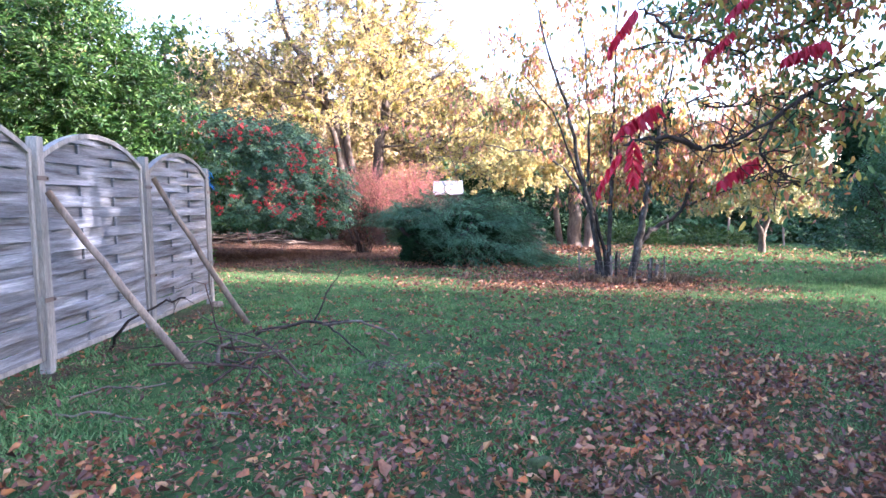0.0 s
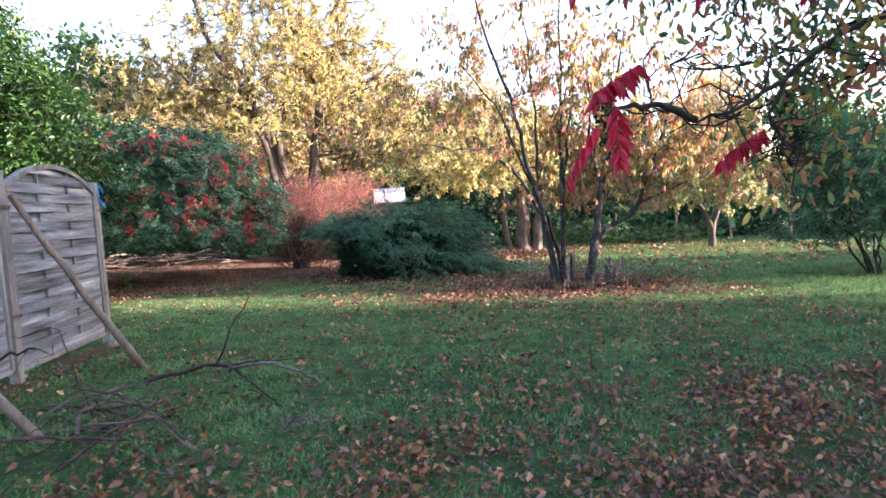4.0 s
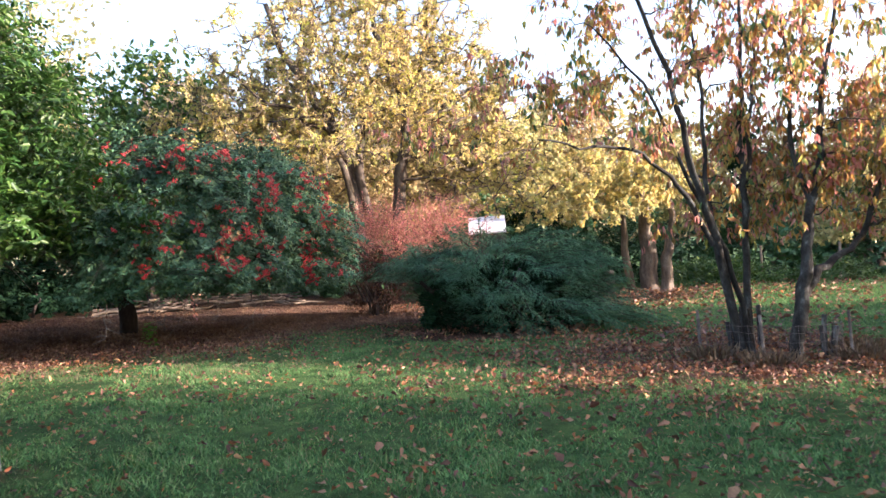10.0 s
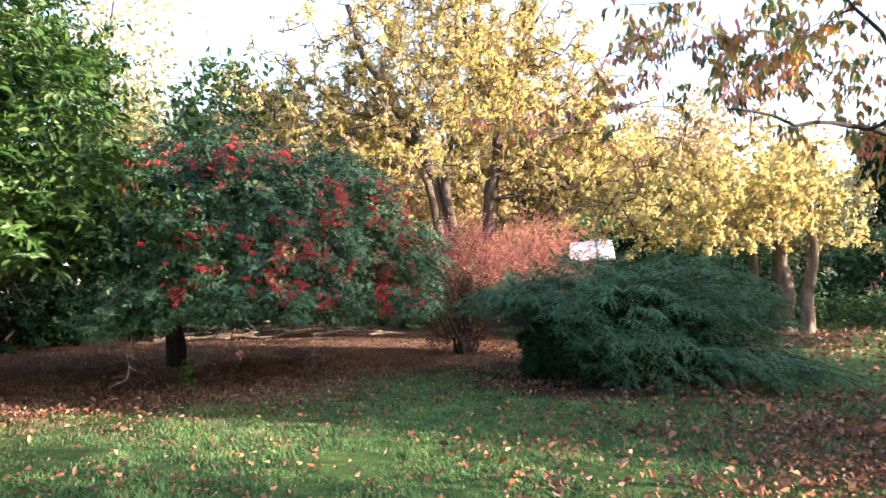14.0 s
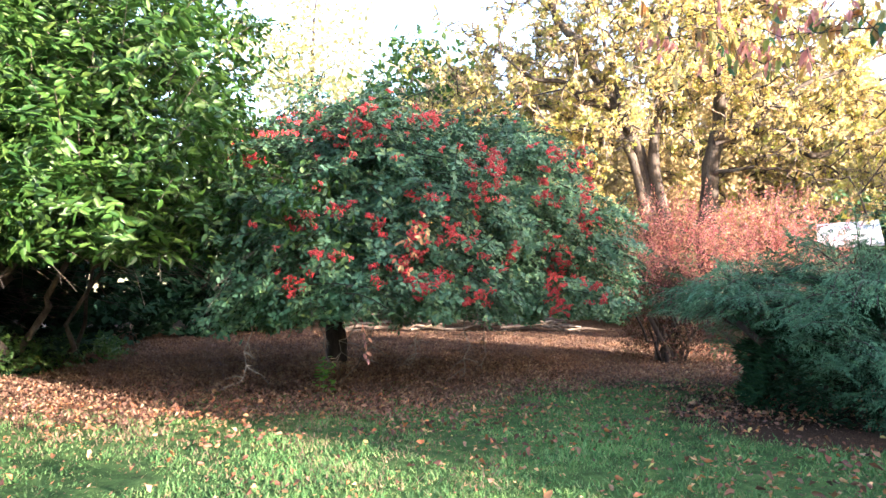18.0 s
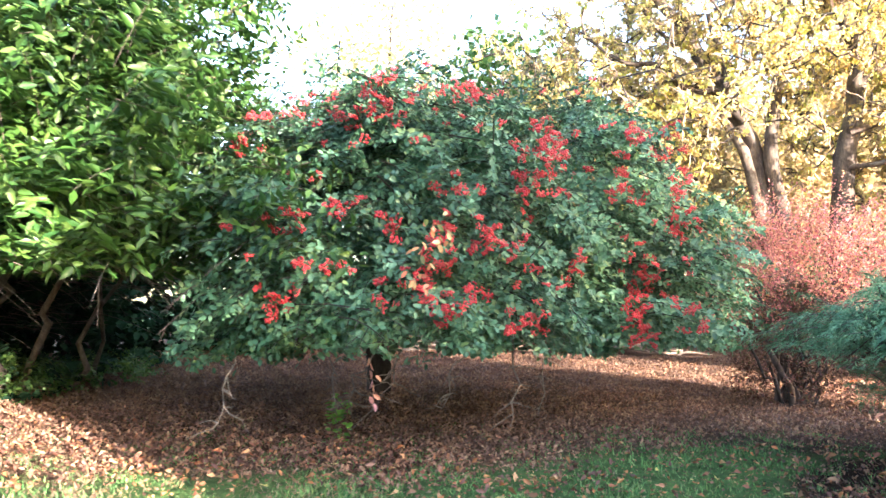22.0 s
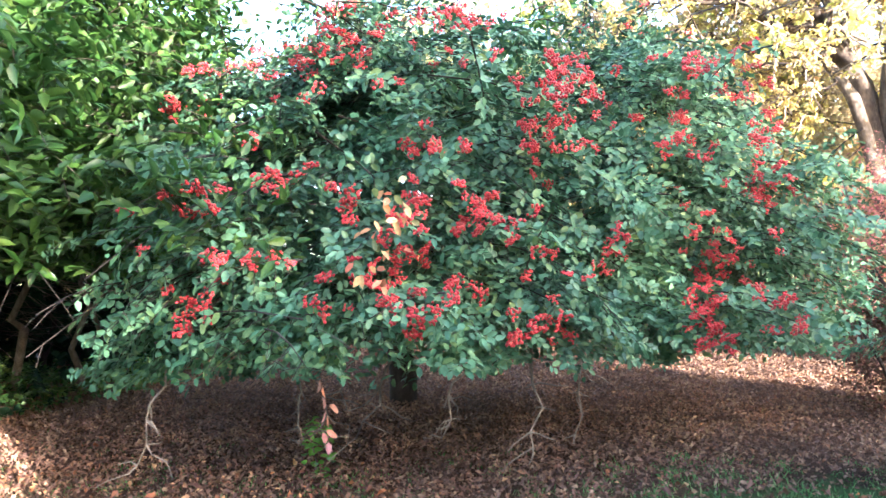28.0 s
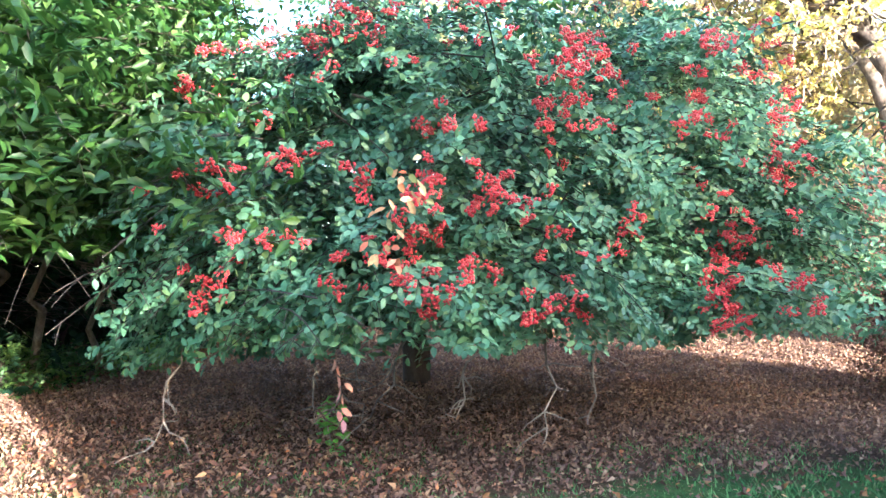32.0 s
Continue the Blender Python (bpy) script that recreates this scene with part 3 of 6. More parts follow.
def fence_panel(rng, fence):
    bm = bmesh.new()
    for x in (0.0, PANEL_W - 0.04):
        box(bm, x, x + 0.04, -0.028, 0.028, 0.07, arch(x + 0.02) + 0.012)
    box(bm, 0.041, PANEL_W - 0.041, -0.024, 0.024, 0.062, 0.102)
    bmesh.ops.bevel(bm, geom=bm.edges[:], offset=0.004, segments=1, affect="EDGES")
    rows = []
    for i in range(25):
        x = 0.002 + (PANEL_W - 0.004) * i / 24
        zt = arch(x)
        rows.append([bm.verts.new((x, dy, zt + dz)) for dy, dz in ((-0.032, -0.024), (-0.032, 0.022), (0.032, 0.022), (0.032, -0.024))])
    for a, b in zip(rows, rows[1:]):
        for j in range(4):
            bm.faces.new((a[j], b[j], b[(j + 1) % 4], a[(j + 1) % 4]))
    bm.faces.new(rows[0][::-1])
    bm.faces.new(rows[-1])
    bmesh.ops.recalc_face_normals(bm, faces=bm.faces)
    ob = part("fence_panel", bm, M_POST, fence, "grey woven fence panel with an arched top rail")
    height, z, i = 0.099, 0.10, 0
    while z < CROWN - 0.05:
        half = PANEL_W / 2 - 0.035
        if z > SHOULDER - 0.02:
            half = min(half, PANEL_W / 2 * max(0.0, 1 - (z + 0.02 - SHOULDER) / (CROWN - SHOULDER)) ** (1 / 2.1))
        if half > 0.12:
            s = new("slat", slat_mesh(PANEL_W / 2 - half, PANEL_W / 2 + half, math.pi * (i % 2), z, height))
            s.parent = ob
            s.location = (0, rng.uniform(-0.002, 0.002), rng.uniform(-0.003, 0.003))
            s.rotation_euler = (0, rng.uniform(-0.003, 0.003), 0)
        z += height - 0.008
        i += 1
    for x in (PANEL_W / 3, 2 * PANEL_W / 3):
        bm = bmesh.new()
        box(bm, x - 0.016, x + 0.016, -0.010, 0.010, 0.11, arch(x) - 0.02)
        part("batten", bm, M_FENCE, ob)
    return ob


def fence_post(fence):
    bm = bmesh.new()
    box(bm, -0.045, 0.045, -0.045, 0.045, -0.15, 1.84)
    bmesh.ops.bevel(bm, geom=bm.edges[:], offset=0.006, segments=1, affect="EDGES")
    ob = part("fence_post", bm, M_POST, fence, "square weathered post set in the ground")
    for z in (0.55, 1.5):
        bm = bmesh.new()
        box(bm, -0.075, 0.075, -0.052, -0.046, z, z + 0.035)
        box(bm, 0.05, 0.06, -0.066, -0.05, z + 0.008, z + 0.026)
        part("bracket", bm, M_WIRE, ob, "rusty metal fixing bracket")
    return ob


def build_fence():
    rng = random.Random(4)
    fence = empty("garden_fence", (0, 0, 0), "weathered grey woven wooden fence with arched panels", "fence")
    panel, post = fence_panel(rng, fence), fence_post(fence)
    for i in range(-1, 3):
        p = POST_A + ALONG * STEP * i
        m = pose(p.x, p.y, g(p.x, p.y), 0, 0, TURN_FENCE)
        if i == -1:
            post.matrix_basis = m
        else:
            copy_thing(post, m)
        if i < 2:
            a = p + ALONG * 0.06
            m = pose(a.x, a.y, g(a.x, a.y) + 0.005, rng.uniform(-0.6, 0.6), -0.6, TURN_FENCE + rng.uniform(-0.4, 0.4))
            if i == -1:
                panel.matrix_basis = m
            else:
                copy_thing(panel, m)
    for top, foot in (((0.17, 6.12, 1.56), (1.11, 5.82)), ((1.20, 7.86, 1.76), (2.12, 7.76))):
        w = Wood(7)
        a, b = np.array(top), np.array((foot[0], foot[1], g(*foot) - 0.03))
        line = bend(np.random.default_rng(3), a, b, 9, 0.002, 0.015)
        w.tube(line, 0.027, 0.036, 8, 0.04)
        tagged(new("fence_brace", w.mesh("fence_brace", M_POLE)), "rough round wooden pole propped against the fence", "pole", "fence braces")
    p = POST_A + ALONG * STEP * 2
    w = Wood(9)
    r = np.random.default_rng(5)
    for k in range(5):
        a = np.array((p.x + 0.05, p.y - 0.02, g(p.x, p.y) + 1.60 + 0.05 * k))
        w.tube(bend(r, a + (0, 0, 0.02), a + (0.05, -0.035, -0.05 - 0.03 * (k % 3)), 5, 0.2), 0.006, 0.005, 4)
    tagged(new("blue_cord", w.mesh("blue_cord", M_BLUE)), "bright blue plastic cord tied to the last fence post", "cord")


build_fence()


# ---- the cotoneaster ----
COT_A = dict(c=(4.12, 17.0), rx=1.70, ry=2.25, z0=0.92, z1=3.74, p=3.0)
COT_B = dict(c=(5.75, 18.5), rx=1.8, ry=2.25, z0=0.9, z1=3.8, p=2.8)
COT_C = dict(c=(2.9, 18.5), rx=1.5, ry=1.9, z0=1.95, z1=3.8, p=2.4)


def berry_cluster_mesh(rng, k):
    bm = bmesh.new()
    for i in range(k):
        a, r = rng.uniform(0, 6.28), 0.05 * math.sqrt(rng.random())
        m = Matrix.Translation((r * math.cos(a), r * math.sin(a), rng.uniform(-0.03, 0.03) - r * 0.3))
        bmesh.ops.create_icosphere(bm, subdivisions=1, radius=rng.uniform(0.0085, 0.0115), matrix=m)
    me = bpy.data.meshes.new("berry_cluster")
    bm.to_mesh(me)
    bm.free()
    me.materials.append(M_BERRY)
    for p in me.polygons:
        p.use_smooth = True
    return me


def build_cotoneaster():
    rng = np.random.default_rng(11)
    base = (3.45, 18.9, g(3.45, 18.9))
    ob = empty("cotoneaster", base, "large weeping cotoneaster with grey-green leaves and red berries", "shrub")
    lobes = (COT_A, COT_B, COT_C)
    wood = Wood(2)
    b = np.array(base)
    fork = b + (0.02, -0.05, 1.0)
    stem = np.array([b - (0, 0, 0.1), b + (0.02, 0, 0.35), b + (-0.02, -0.02, 0.7), fork])
    wood.tube(stem, 0.17, 0.12, 8, 0.08)
    child("trunk", wood.mesh("trunk", M_DARKBARK), ob)
    wood = Wood(3)
    nodes = [(fork, 0.10)]
    for tip in ((2.3, 19.2, 2.4), (3.1, 17.6, 2.7), (4.3, 17.4, 3.0), (5.2, 18.3, 3.1), (4.0, 19.8, 2.9)):
        line = bend(rng, fork, tip, 6, 0.07, -0.1)
        wood.tube(line, 0.09, 0.04, 6)
        nodes += [(p, 0.05) for p in line[1:]]
    pts = np.concatenate([dome(rng, 26, seed=i, **{**d, "rx": d["rx"] * 0.7, "ry": d["ry"] * 0.7, "z1": d["z1"] * 0.9})[0] for i, d in enumerate(lobes)])
    branching(rng, wood, nodes, pts, 0.035, 0.008, 0.09, -0.1)
    child("branchwork", wood.mesh("branchwork", M_DARKBARK), ob, kind="stuff")
    # flat fans of leafy twigs that arch outwards and down like shingles, over an inner fill of leaves
    L, lines, arcs = [], [], []

    def hollow(p):
        return np.sin(2.9 * p[:, 0] + 1.1 * p[:, 2] + 0.6) * np.sin(3.3 * p[:, 2] - 0.9 * p[:, 0]) + 0.5 * np.sin(5.3 * p[:, 0] - 4.1 * p[:, 2] + 2.0 * p[:, 1])

    for i, (d, count) in enumerate(zip(lobes, (600, 520, 260))):
        for scale, share, wide, low in ((1.0, 1.0, 1.0, 1.0), (0.86, 0.75, 1.1, 1.0), (0.93, 0.3, 0.9, 0.32)):
            e = {**d, "rx": d["rx"] * scale, "ry": d["ry"] * scale, "z1": d["z0"] + (d["z1"] - d["z0"]) * scale * low}
            p, out = dome(rng, int(count * share), seed=i * 1.7, lump=0.12, **e)
            keep = p[:, 1] < d["c"][1] + 0.9
            for j, o in enumerate(lobes):
                if j != i:
                    keep &= ~inside(p, shrink=0.88, **o)
            if scale == 1.0:
                keep &= (hollow(p) > -0.42) | (rng.random(len(p)) < 0.12)
            p, out = p[keep], out[keep]
            m = len(p)
            flat = unit(out * (1, 1, 0) + rng.normal(size=p.shape) * (0.55, 0.55, 0.0))
            d0 = unit(flat * 0.9 + out * 0.25 + Z * rng.uniform(-0.35, 0.18, (m, 1)))
            face = unit(out * 0.8 + Z * 0.7)
            length = rng.uniform(0.5, 1.05, m) * wide
            sag = length * rng.uniform(0.18, 0.5, m)
            root = p - d0 * length[:, None] * rng.uniform(0.72, 0.92, (m, 1)) + Z * sag[:, None] * 0.5
            ax0 = sprays(rng, root, d0, length, sag, 12, 0.08, 0.55, 0.2, 0.7, 0.2, face)
            tw = sprays(rng, root, d0, length, sag, 9, 1.0, 0.66, 0.10, 0.7, 0.0, face)
            reach = np.tile(np.linspace(1.0, 0.4, 9), m) * rng.uniform(0.16, 0.34, 9 * m)
            sub = sprays(rng, tw[0], tw[1], reach, reach * 0.28, 7, 0.08, 0.60, 0.2, 0.7, 0.25, tw[2])
            L += [ax0[:4], sub[:4]]
            lines.append(sub[4])
            arcs.append(ax0[4])
        for count, scale in ((700, 0.72), (300, 0.5)):
            e = {**d, "rx": d["rx"] * scale, "ry": d["ry"] * scale, "z1": d["z0"] + (d["z1"] - d["z0"]) * scale}
            p, out = dome(rng, count, seed=i * 1.7, lump=0.09, **e)
            keep = p[:, 1] < d["c"][1] + 0.9
            p, out = p[keep], out[keep]
            sp = sprays(rng, p, unit(out * (1, 1, 0.3) - Z * 0.2 + rng.normal(size=out.shape) * 0.5), 0.4, 0.15, 12, 0.085, 0.75, 0.3)
            L.append(sp[:4])
        # loose shoots that stand up out of the top
        p, out = dome(rng, 90, seed=i * 1.7, lump=0.09, **d)
        p, out = p[p[:, 2] > d["z0"] + 0.7 * (d["z1"] - d["z0"])], out[p[:, 2] > d["z0"] + 0.7 * (d["z1"] - d["z0"])]
        sp = sprays(rng, p - out * 0.12, unit(out * (1, 1, 0.4) + Z * 0.5 + rng.normal(size=p.shape) * 0.45), rng.uniform(0.25, 0.6, len(p)), rng.uniform(0.05, 0.3, len(p)), 13, 0.07, 0.6, 0.25, 0.7, 0.4)
        L.append(sp[:4])
        lines.append(sp[4])
    p, a, n, s = (np.concatenate(q) for q in zip(*L))
    ok = p[:, 2] > 0.93 + 0.04 * np.sin(p[:, 0] * 4) + 0.04 * np.sin(p[:, 0] * 11) + 0.13 * np.clip(16.2 - p[:, 1], 0, 1)
    ok &= p[:, 1] > 14.6 + 0.9 * np.clip(1.5 - p[:, 2], 0, 1) + 0.05 * np.sin(p[:, 0] * 7)
    ok &= (p[:, 2] > 2.3 - 2.2 * np.clip(p[:, 0] - 2.3, 0, 1)) | (p[:, 1] < 15.9)
    child("crown", leaves("crown", p[ok], a[ok], n[ok], s[ok], 0.56, M_COT, "oval", 0.07), ob, "dense grey-green oval leaves", "stuff")
    lines, arcs = (v[v[:, -1, 2] > 1.12] for v in (np.concatenate(lines), np.concatenate(arcs)))
    child("twig_growth", twigs("twig_growth", lines[::2], 0.003, M_DARKBARK), ob, kind="stuff")
    child("bough_growth", twigs("bough_growth", arcs, 0.007, M_DARKBARK), ob, kind="stuff")
    tips = p[ok]
    # berries: x, height, spread across and up, number
    r = random.Random(8)
    kinds = [berry_cluster_mesh(r, k) for k in (18, 24, 30, 36)]
    spots = []

    def hang(cx, cz):
        near = tips[(np.abs(tips[:, 0] - cx) < 0.08) & (np.abs(tips[:, 2] - cz) < 0.08), 1]
        if len(near) > 5:
            q = (cx, float(np.quantile(near, 0.03)) - r.uniform(0.01, 0.08), cz)
            if all((q[0] - o[0]) ** 2 + (q[1] - o[1]) ** 2 + (q[2] - o[2]) ** 2 > 0.0025 for o, _ in spots):
                spots.append((q, r.uniform(0.65, 1.15)))

    for x, z, sx, sz, k in BERRIES + BERRIES_HIGH:
        for _ in range(int(k * 1.9)):
            hang(r.gauss(x, sx * 1.1), r.gauss(z, sz * 1.2))
    for _ in range(40):
        hang(r.uniform(3.0, 7.2), r.uniform(1.15, 3.4))
    high = tips[(tips[:, 2] > 3.0) & (tips[:, 1] < 18.5)]
    high = high[np.argsort(high[:, 2] * 0.7 - 0.25 * high[:, 1] + rng.normal(size=len(high)) * 0.25)[-len(high) // 4:]]
    for _ in range(60):
        q = high[r.randrange(len(high))]
        spots.append(((q[0], q[1] - 0.05, q[2] + 0.03), r.uniform(0.75, 1.05)))
    r.shuffle(spots)
    rest_v, rest_f, m = [], [], 0
    for n, (q, f) in enumerate(spots):
        me = r.choice(kinds)
        turn = (r.uniform(0.2, 1.1), r.uniform(-0.4, 0.4), r.uniform(0, 6.28))
        if n < 290:
            c = new("berry_cluster", me)
            c.parent = ob
            c.location, c.rotation_euler, c.scale = Vector(q) - ob.location, turn, (f, f, f * 0.8)
        else:
            mat = Matrix.Translation(q) @ Euler(turn).to_matrix().to_4x4() @ Matrix.Diagonal((f, f, f * 0.8, 1))
            v = np.empty(len(me.vertices) * 3)
            me.vertices.foreach_get("co", v)
            v = np.c_[v.reshape(-1, 3), np.ones(len(me.vertices))] @ np.array(mat).T
            t = np.empty(len(me.loops), np.int32)
            me.loops.foreach_get("vertex_index", t)
            rest_v.append(v[:, :3])
            rest_f.append(t.reshape(-1, 3) + m)
            m += len(v)
    child("berry_growth", mesh_of("berry_growth", np.concatenate(rest_v), np.concatenate(rest_f), M_BERRY, True), ob, "red berries in many small clusters", "stuff")
    # cream and orange leaf colours paint a sun fleck on the green crown
    turned = leaf_mat("sun_fleck_leaf", ((0.62, 0.24, 0.10), (0.62, 0.44, 0.20), (0.60, 0.16, 0.09), (0.60, 0.52, 0.26), (0.22, 0.30, 0.10)), 0.5, 0.35, 3)
    f = rng.random((32, 1))
    q = np.array((4.78, 14.66, 2.05)) + f * np.array((-0.25, 0.08, -0.5)) + rng.normal(size=(32, 3)) * (0.075, 0.05, 0.06)
    child("turned_foliage", leaves("turned_foliage", q, unit(rng.normal(size=(32, 3)) * 0.7 - Z * 0.6), unit(rng.normal(size=(32, 3)) * 0.5 + (0.2, -0.8, 0.4)), 0.07, 0.5, turned, "oval", 0.08), ob, "cream and orange leaves coloured as a sun fleck", "stuff")
    # dead twigs that hang below the crown
    for x, y, w in ((3.0, 15.3, 0.25), (3.6, 15.9, 0.5), (4.05, 15.9, 0.35), (4.3, 16.1, 0.3), (4.9, 16.0, 0.45), (5.25, 16.0, 0.4), (5.6, 16.6, 0.3)):
        wood = Wood(int(x * 10))
        top = np.array((x, y, 1.12))
        end = np.array((x + r.uniform(-w, w), y - r.uniform(0.0, 0.35), g(x, y) + r.uniform(0.26, 0.45)))
        line = bend(rng, top, end, 6, 0.06)
        wood.tube(line, 0.010, 0.005, 4)
        for _ in range(8):
            j = r.randint(2, 5)
            q = line[j] + (r.uniform(-0.25, 0.25), r.uniform(-0.15, 0.1), -r.uniform(0.0, 0.18))
            wood.tube(bend(rng, line[j], q, 4, 0.1), 0.006, 0.003, 4)
        child("dead_twig", wood.mesh("dead_twig", M_POLE), ob, "bare pale hanging dead twig", "stuff")
    return ob


BERRIES = (
    (3.55, 2.06, 0.05, 0.03, 4), (3.58, 1.53, 0.06, 0.06, 6), (2.82, 3.2, 0.21, 0.11, 9), (3.02, 2.85, 0.05, 0.08, 4), (3.88, 2.15, 0.08, 0.04, 5), (3.88, 1.73, 0.08, 0.05, 5),
    (4.34, 2.0, 0.05, 0.08, 4), (4.32, 1.46, 0.05, 0.02, 3), (4.88, 2.33, 0.06, 0.05, 7), (4.75, 1.95, 0.06, 0.1, 11), (4.62, 1.6, 0.06, 0.1, 11), (4.81, 1.41, 0.06, 0.06, 7),
    (5.07, 1.94, 0.08, 0.08, 8), (5.22, 1.85, 0.08, 0.05, 6), (5.01, 1.49, 0.04, 0.03, 3), (5.38, 1.25, 0.08, 0.05, 8), (5.59, 1.61, 0.11, 0.06, 5), (5.85, 1.78, 0.04, 0.06, 5),
)
BERRIES_HIGH = (
    (5.6, 2.67, 0.12, 0.16, 26), (5.38, 2.46, 0.06, 0.12, 9), (6.33, 2.55, 0.06, 0.16, 12), (6.54, 1.67, 0.08, 0.12, 14), (6.44, 1.24, 0.07, 0.14, 16), (6.83, 1.28, 0.08, 0.13, 9),
    (6.92, 2.27, 0.09, 0.18, 15), (7.05, 2.95, 0.16, 0.14, 12), (3.5, 3.25, 0.2, 0.12, 8), (4.12, 3.2, 0.19, 0.12, 11), (4.96, 3.25, 0.14, 0.12, 12), (6.6, 3.0, 0.27, 0.16, 14),
)
build_cotoneaster()


# ---- leafy shrubs and hedges ----
def leafy(name, label, category, lobes, mat, size, shape, width, count, n, length, sag, bottom=0.3, rng_seed=0, stems=(), bark=None, lift=0.7, rise=0.25, twig=0.006, layers=(1.0, 0.8), spread=0.8, jitter=0.3, taper=0.3, lump=0.12, clump_kind="stuff", part_label=""):
    """A shrub: crooked stems and lobes covered with leafy sprays."""
    rng = np.random.default_rng(rng_seed)
    c = lobes[0]["c"]
    base = stems[0][0] if stems else (c[0], c[1])
    ob = empty(name, (base[0], base[1], g(*base)), label, category)
    if bark:
        for k, (foot, tip, r) in enumerate(stems):
            wood = Wood(rng_seed + k)
            a = np.array((foot[0], foot[1], g(*foot) - 0.06))
            wood.tube(bend(rng, a, tip, 7, 0.06), r, r * 0.45, 6)
            child("stem", wood.mesh("stem", bark), ob)
    L, lines = [], []
    for i, d in enumerate(lobes):
        for k, scale in enumerate(layers):
            e = {**d, "rx": d["rx"] * scale, "ry": d["ry"] * scale, "z1": d["z0"] + (d["z1"] - d["z0"]) * scale}
            p, out = dome(rng, int(count * d["rx"] * d["ry"] * (1 if k == 0 else 0.6)), seed=i * 2.1 + rng_seed, lump=lump, **e)
            keep = np.ones(len(p), bool)
            for j, o in enumerate(lobes):
                if j != i:
                    keep &= ~inside(p, **o)
            p, out = p[keep], out[keep]
            d0 = unit(out + rng.normal(size=out.shape) * 0.4 + Z * rise)
            sp = sprays(rng, p - out * length * 0.5, d0, rng.uniform(0.6, 1.2, len(p)) * length, rng.uniform(0.3, 1.2, len(p)) * sag, n, size, spread, jitter, lift, taper)
            L.append(sp[:4])
            lines.append(sp[4])
    p, a, nn, s = (np.concatenate(q) for q in zip(*L))
    ok = p[:, 2] > gz(p[:, 0], p[:, 1]) + bottom
    child("foliage", leaves("foliage", p[ok], a[ok], nn[ok], s[ok], width, mat, shape, 0.08), ob, part_label, clump_kind)
    if twig:
        ln = np.concatenate(lines)
        child("twig_growth", twigs("twig_growth", ln[::2], twig, bark or M_BARK), ob, kind="stuff")
    return ob


def lobe(x, y, rx, ry, z0, z1, p=2.4, turn=0.0):
    return dict(c=(x, y), rx=rx, ry=ry, z0=z0, z1=z1, p=p, turn=turn)


leafy("cherry_laurel", "tall cherry laurel with glossy bright green leaves overhanging the mould", "shrub",
      (lobe(0.65, 15.75, 2.5, 2.2, 1.65, 5.9), lobe(-1.7, 17.6, 2.2, 2.4, 1.2, 6.3), lobe(-2.6, 14.4, 2.3, 2.2, 1.0, 6.4)),
      M_LAUREL, 0.155, "lance", 0.44, 290, 13, 0.6, 0.1, 1.5, 21,
      (((-1.0, 17.6), (0.2, 15.9, 3.2), 0.07), ((-0.9, 17.9), (0.8, 16.5, 3.0), 0.05), ((-1.2, 18.1), (-0.6, 16.0, 3.6), 0.06), ((-1.4, 17.2), (-1.8, 15.0, 3.5), 0.06),
       ((-0.6, 18.4), (1.2, 17.2, 2.6), 0.04), ((-2.4, 15.2), (-2.6, 14.4, 4.0), 0.07), ((-0.4, 18.8), (0.6, 18.2, 3.0), 0.04)), M_BARK, layers=(1.0, 0.84, 0.66, 0.45), twig=0.005, rise=-0.05, jitter=0.4, lump=0.16)
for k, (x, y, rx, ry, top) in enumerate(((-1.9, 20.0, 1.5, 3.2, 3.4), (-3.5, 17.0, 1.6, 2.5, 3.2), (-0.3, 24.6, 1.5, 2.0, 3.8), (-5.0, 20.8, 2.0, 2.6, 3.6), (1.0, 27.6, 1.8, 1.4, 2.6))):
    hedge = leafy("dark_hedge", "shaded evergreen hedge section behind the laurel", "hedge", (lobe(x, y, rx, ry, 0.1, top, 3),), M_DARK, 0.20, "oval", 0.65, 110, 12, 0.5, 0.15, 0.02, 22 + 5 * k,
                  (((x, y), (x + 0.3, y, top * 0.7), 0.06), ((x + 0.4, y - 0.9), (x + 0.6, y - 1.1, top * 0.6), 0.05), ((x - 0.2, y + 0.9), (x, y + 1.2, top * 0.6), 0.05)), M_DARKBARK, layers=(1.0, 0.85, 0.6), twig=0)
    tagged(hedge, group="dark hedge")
leafy("ground_ivy", "low green ivy spreading under the laurel", "ivy",
      (lobe(-0.9, 17.6, 0.7, 1.2, 0.42, 0.95), lobe(-0.6, 19.2, 0.6, 1.0, 0.42, 0.8)), M_GREEN, 0.07, "oval", 0.7, 260, 10, 0.3, 0.08, 0.02, 23, twig=0)


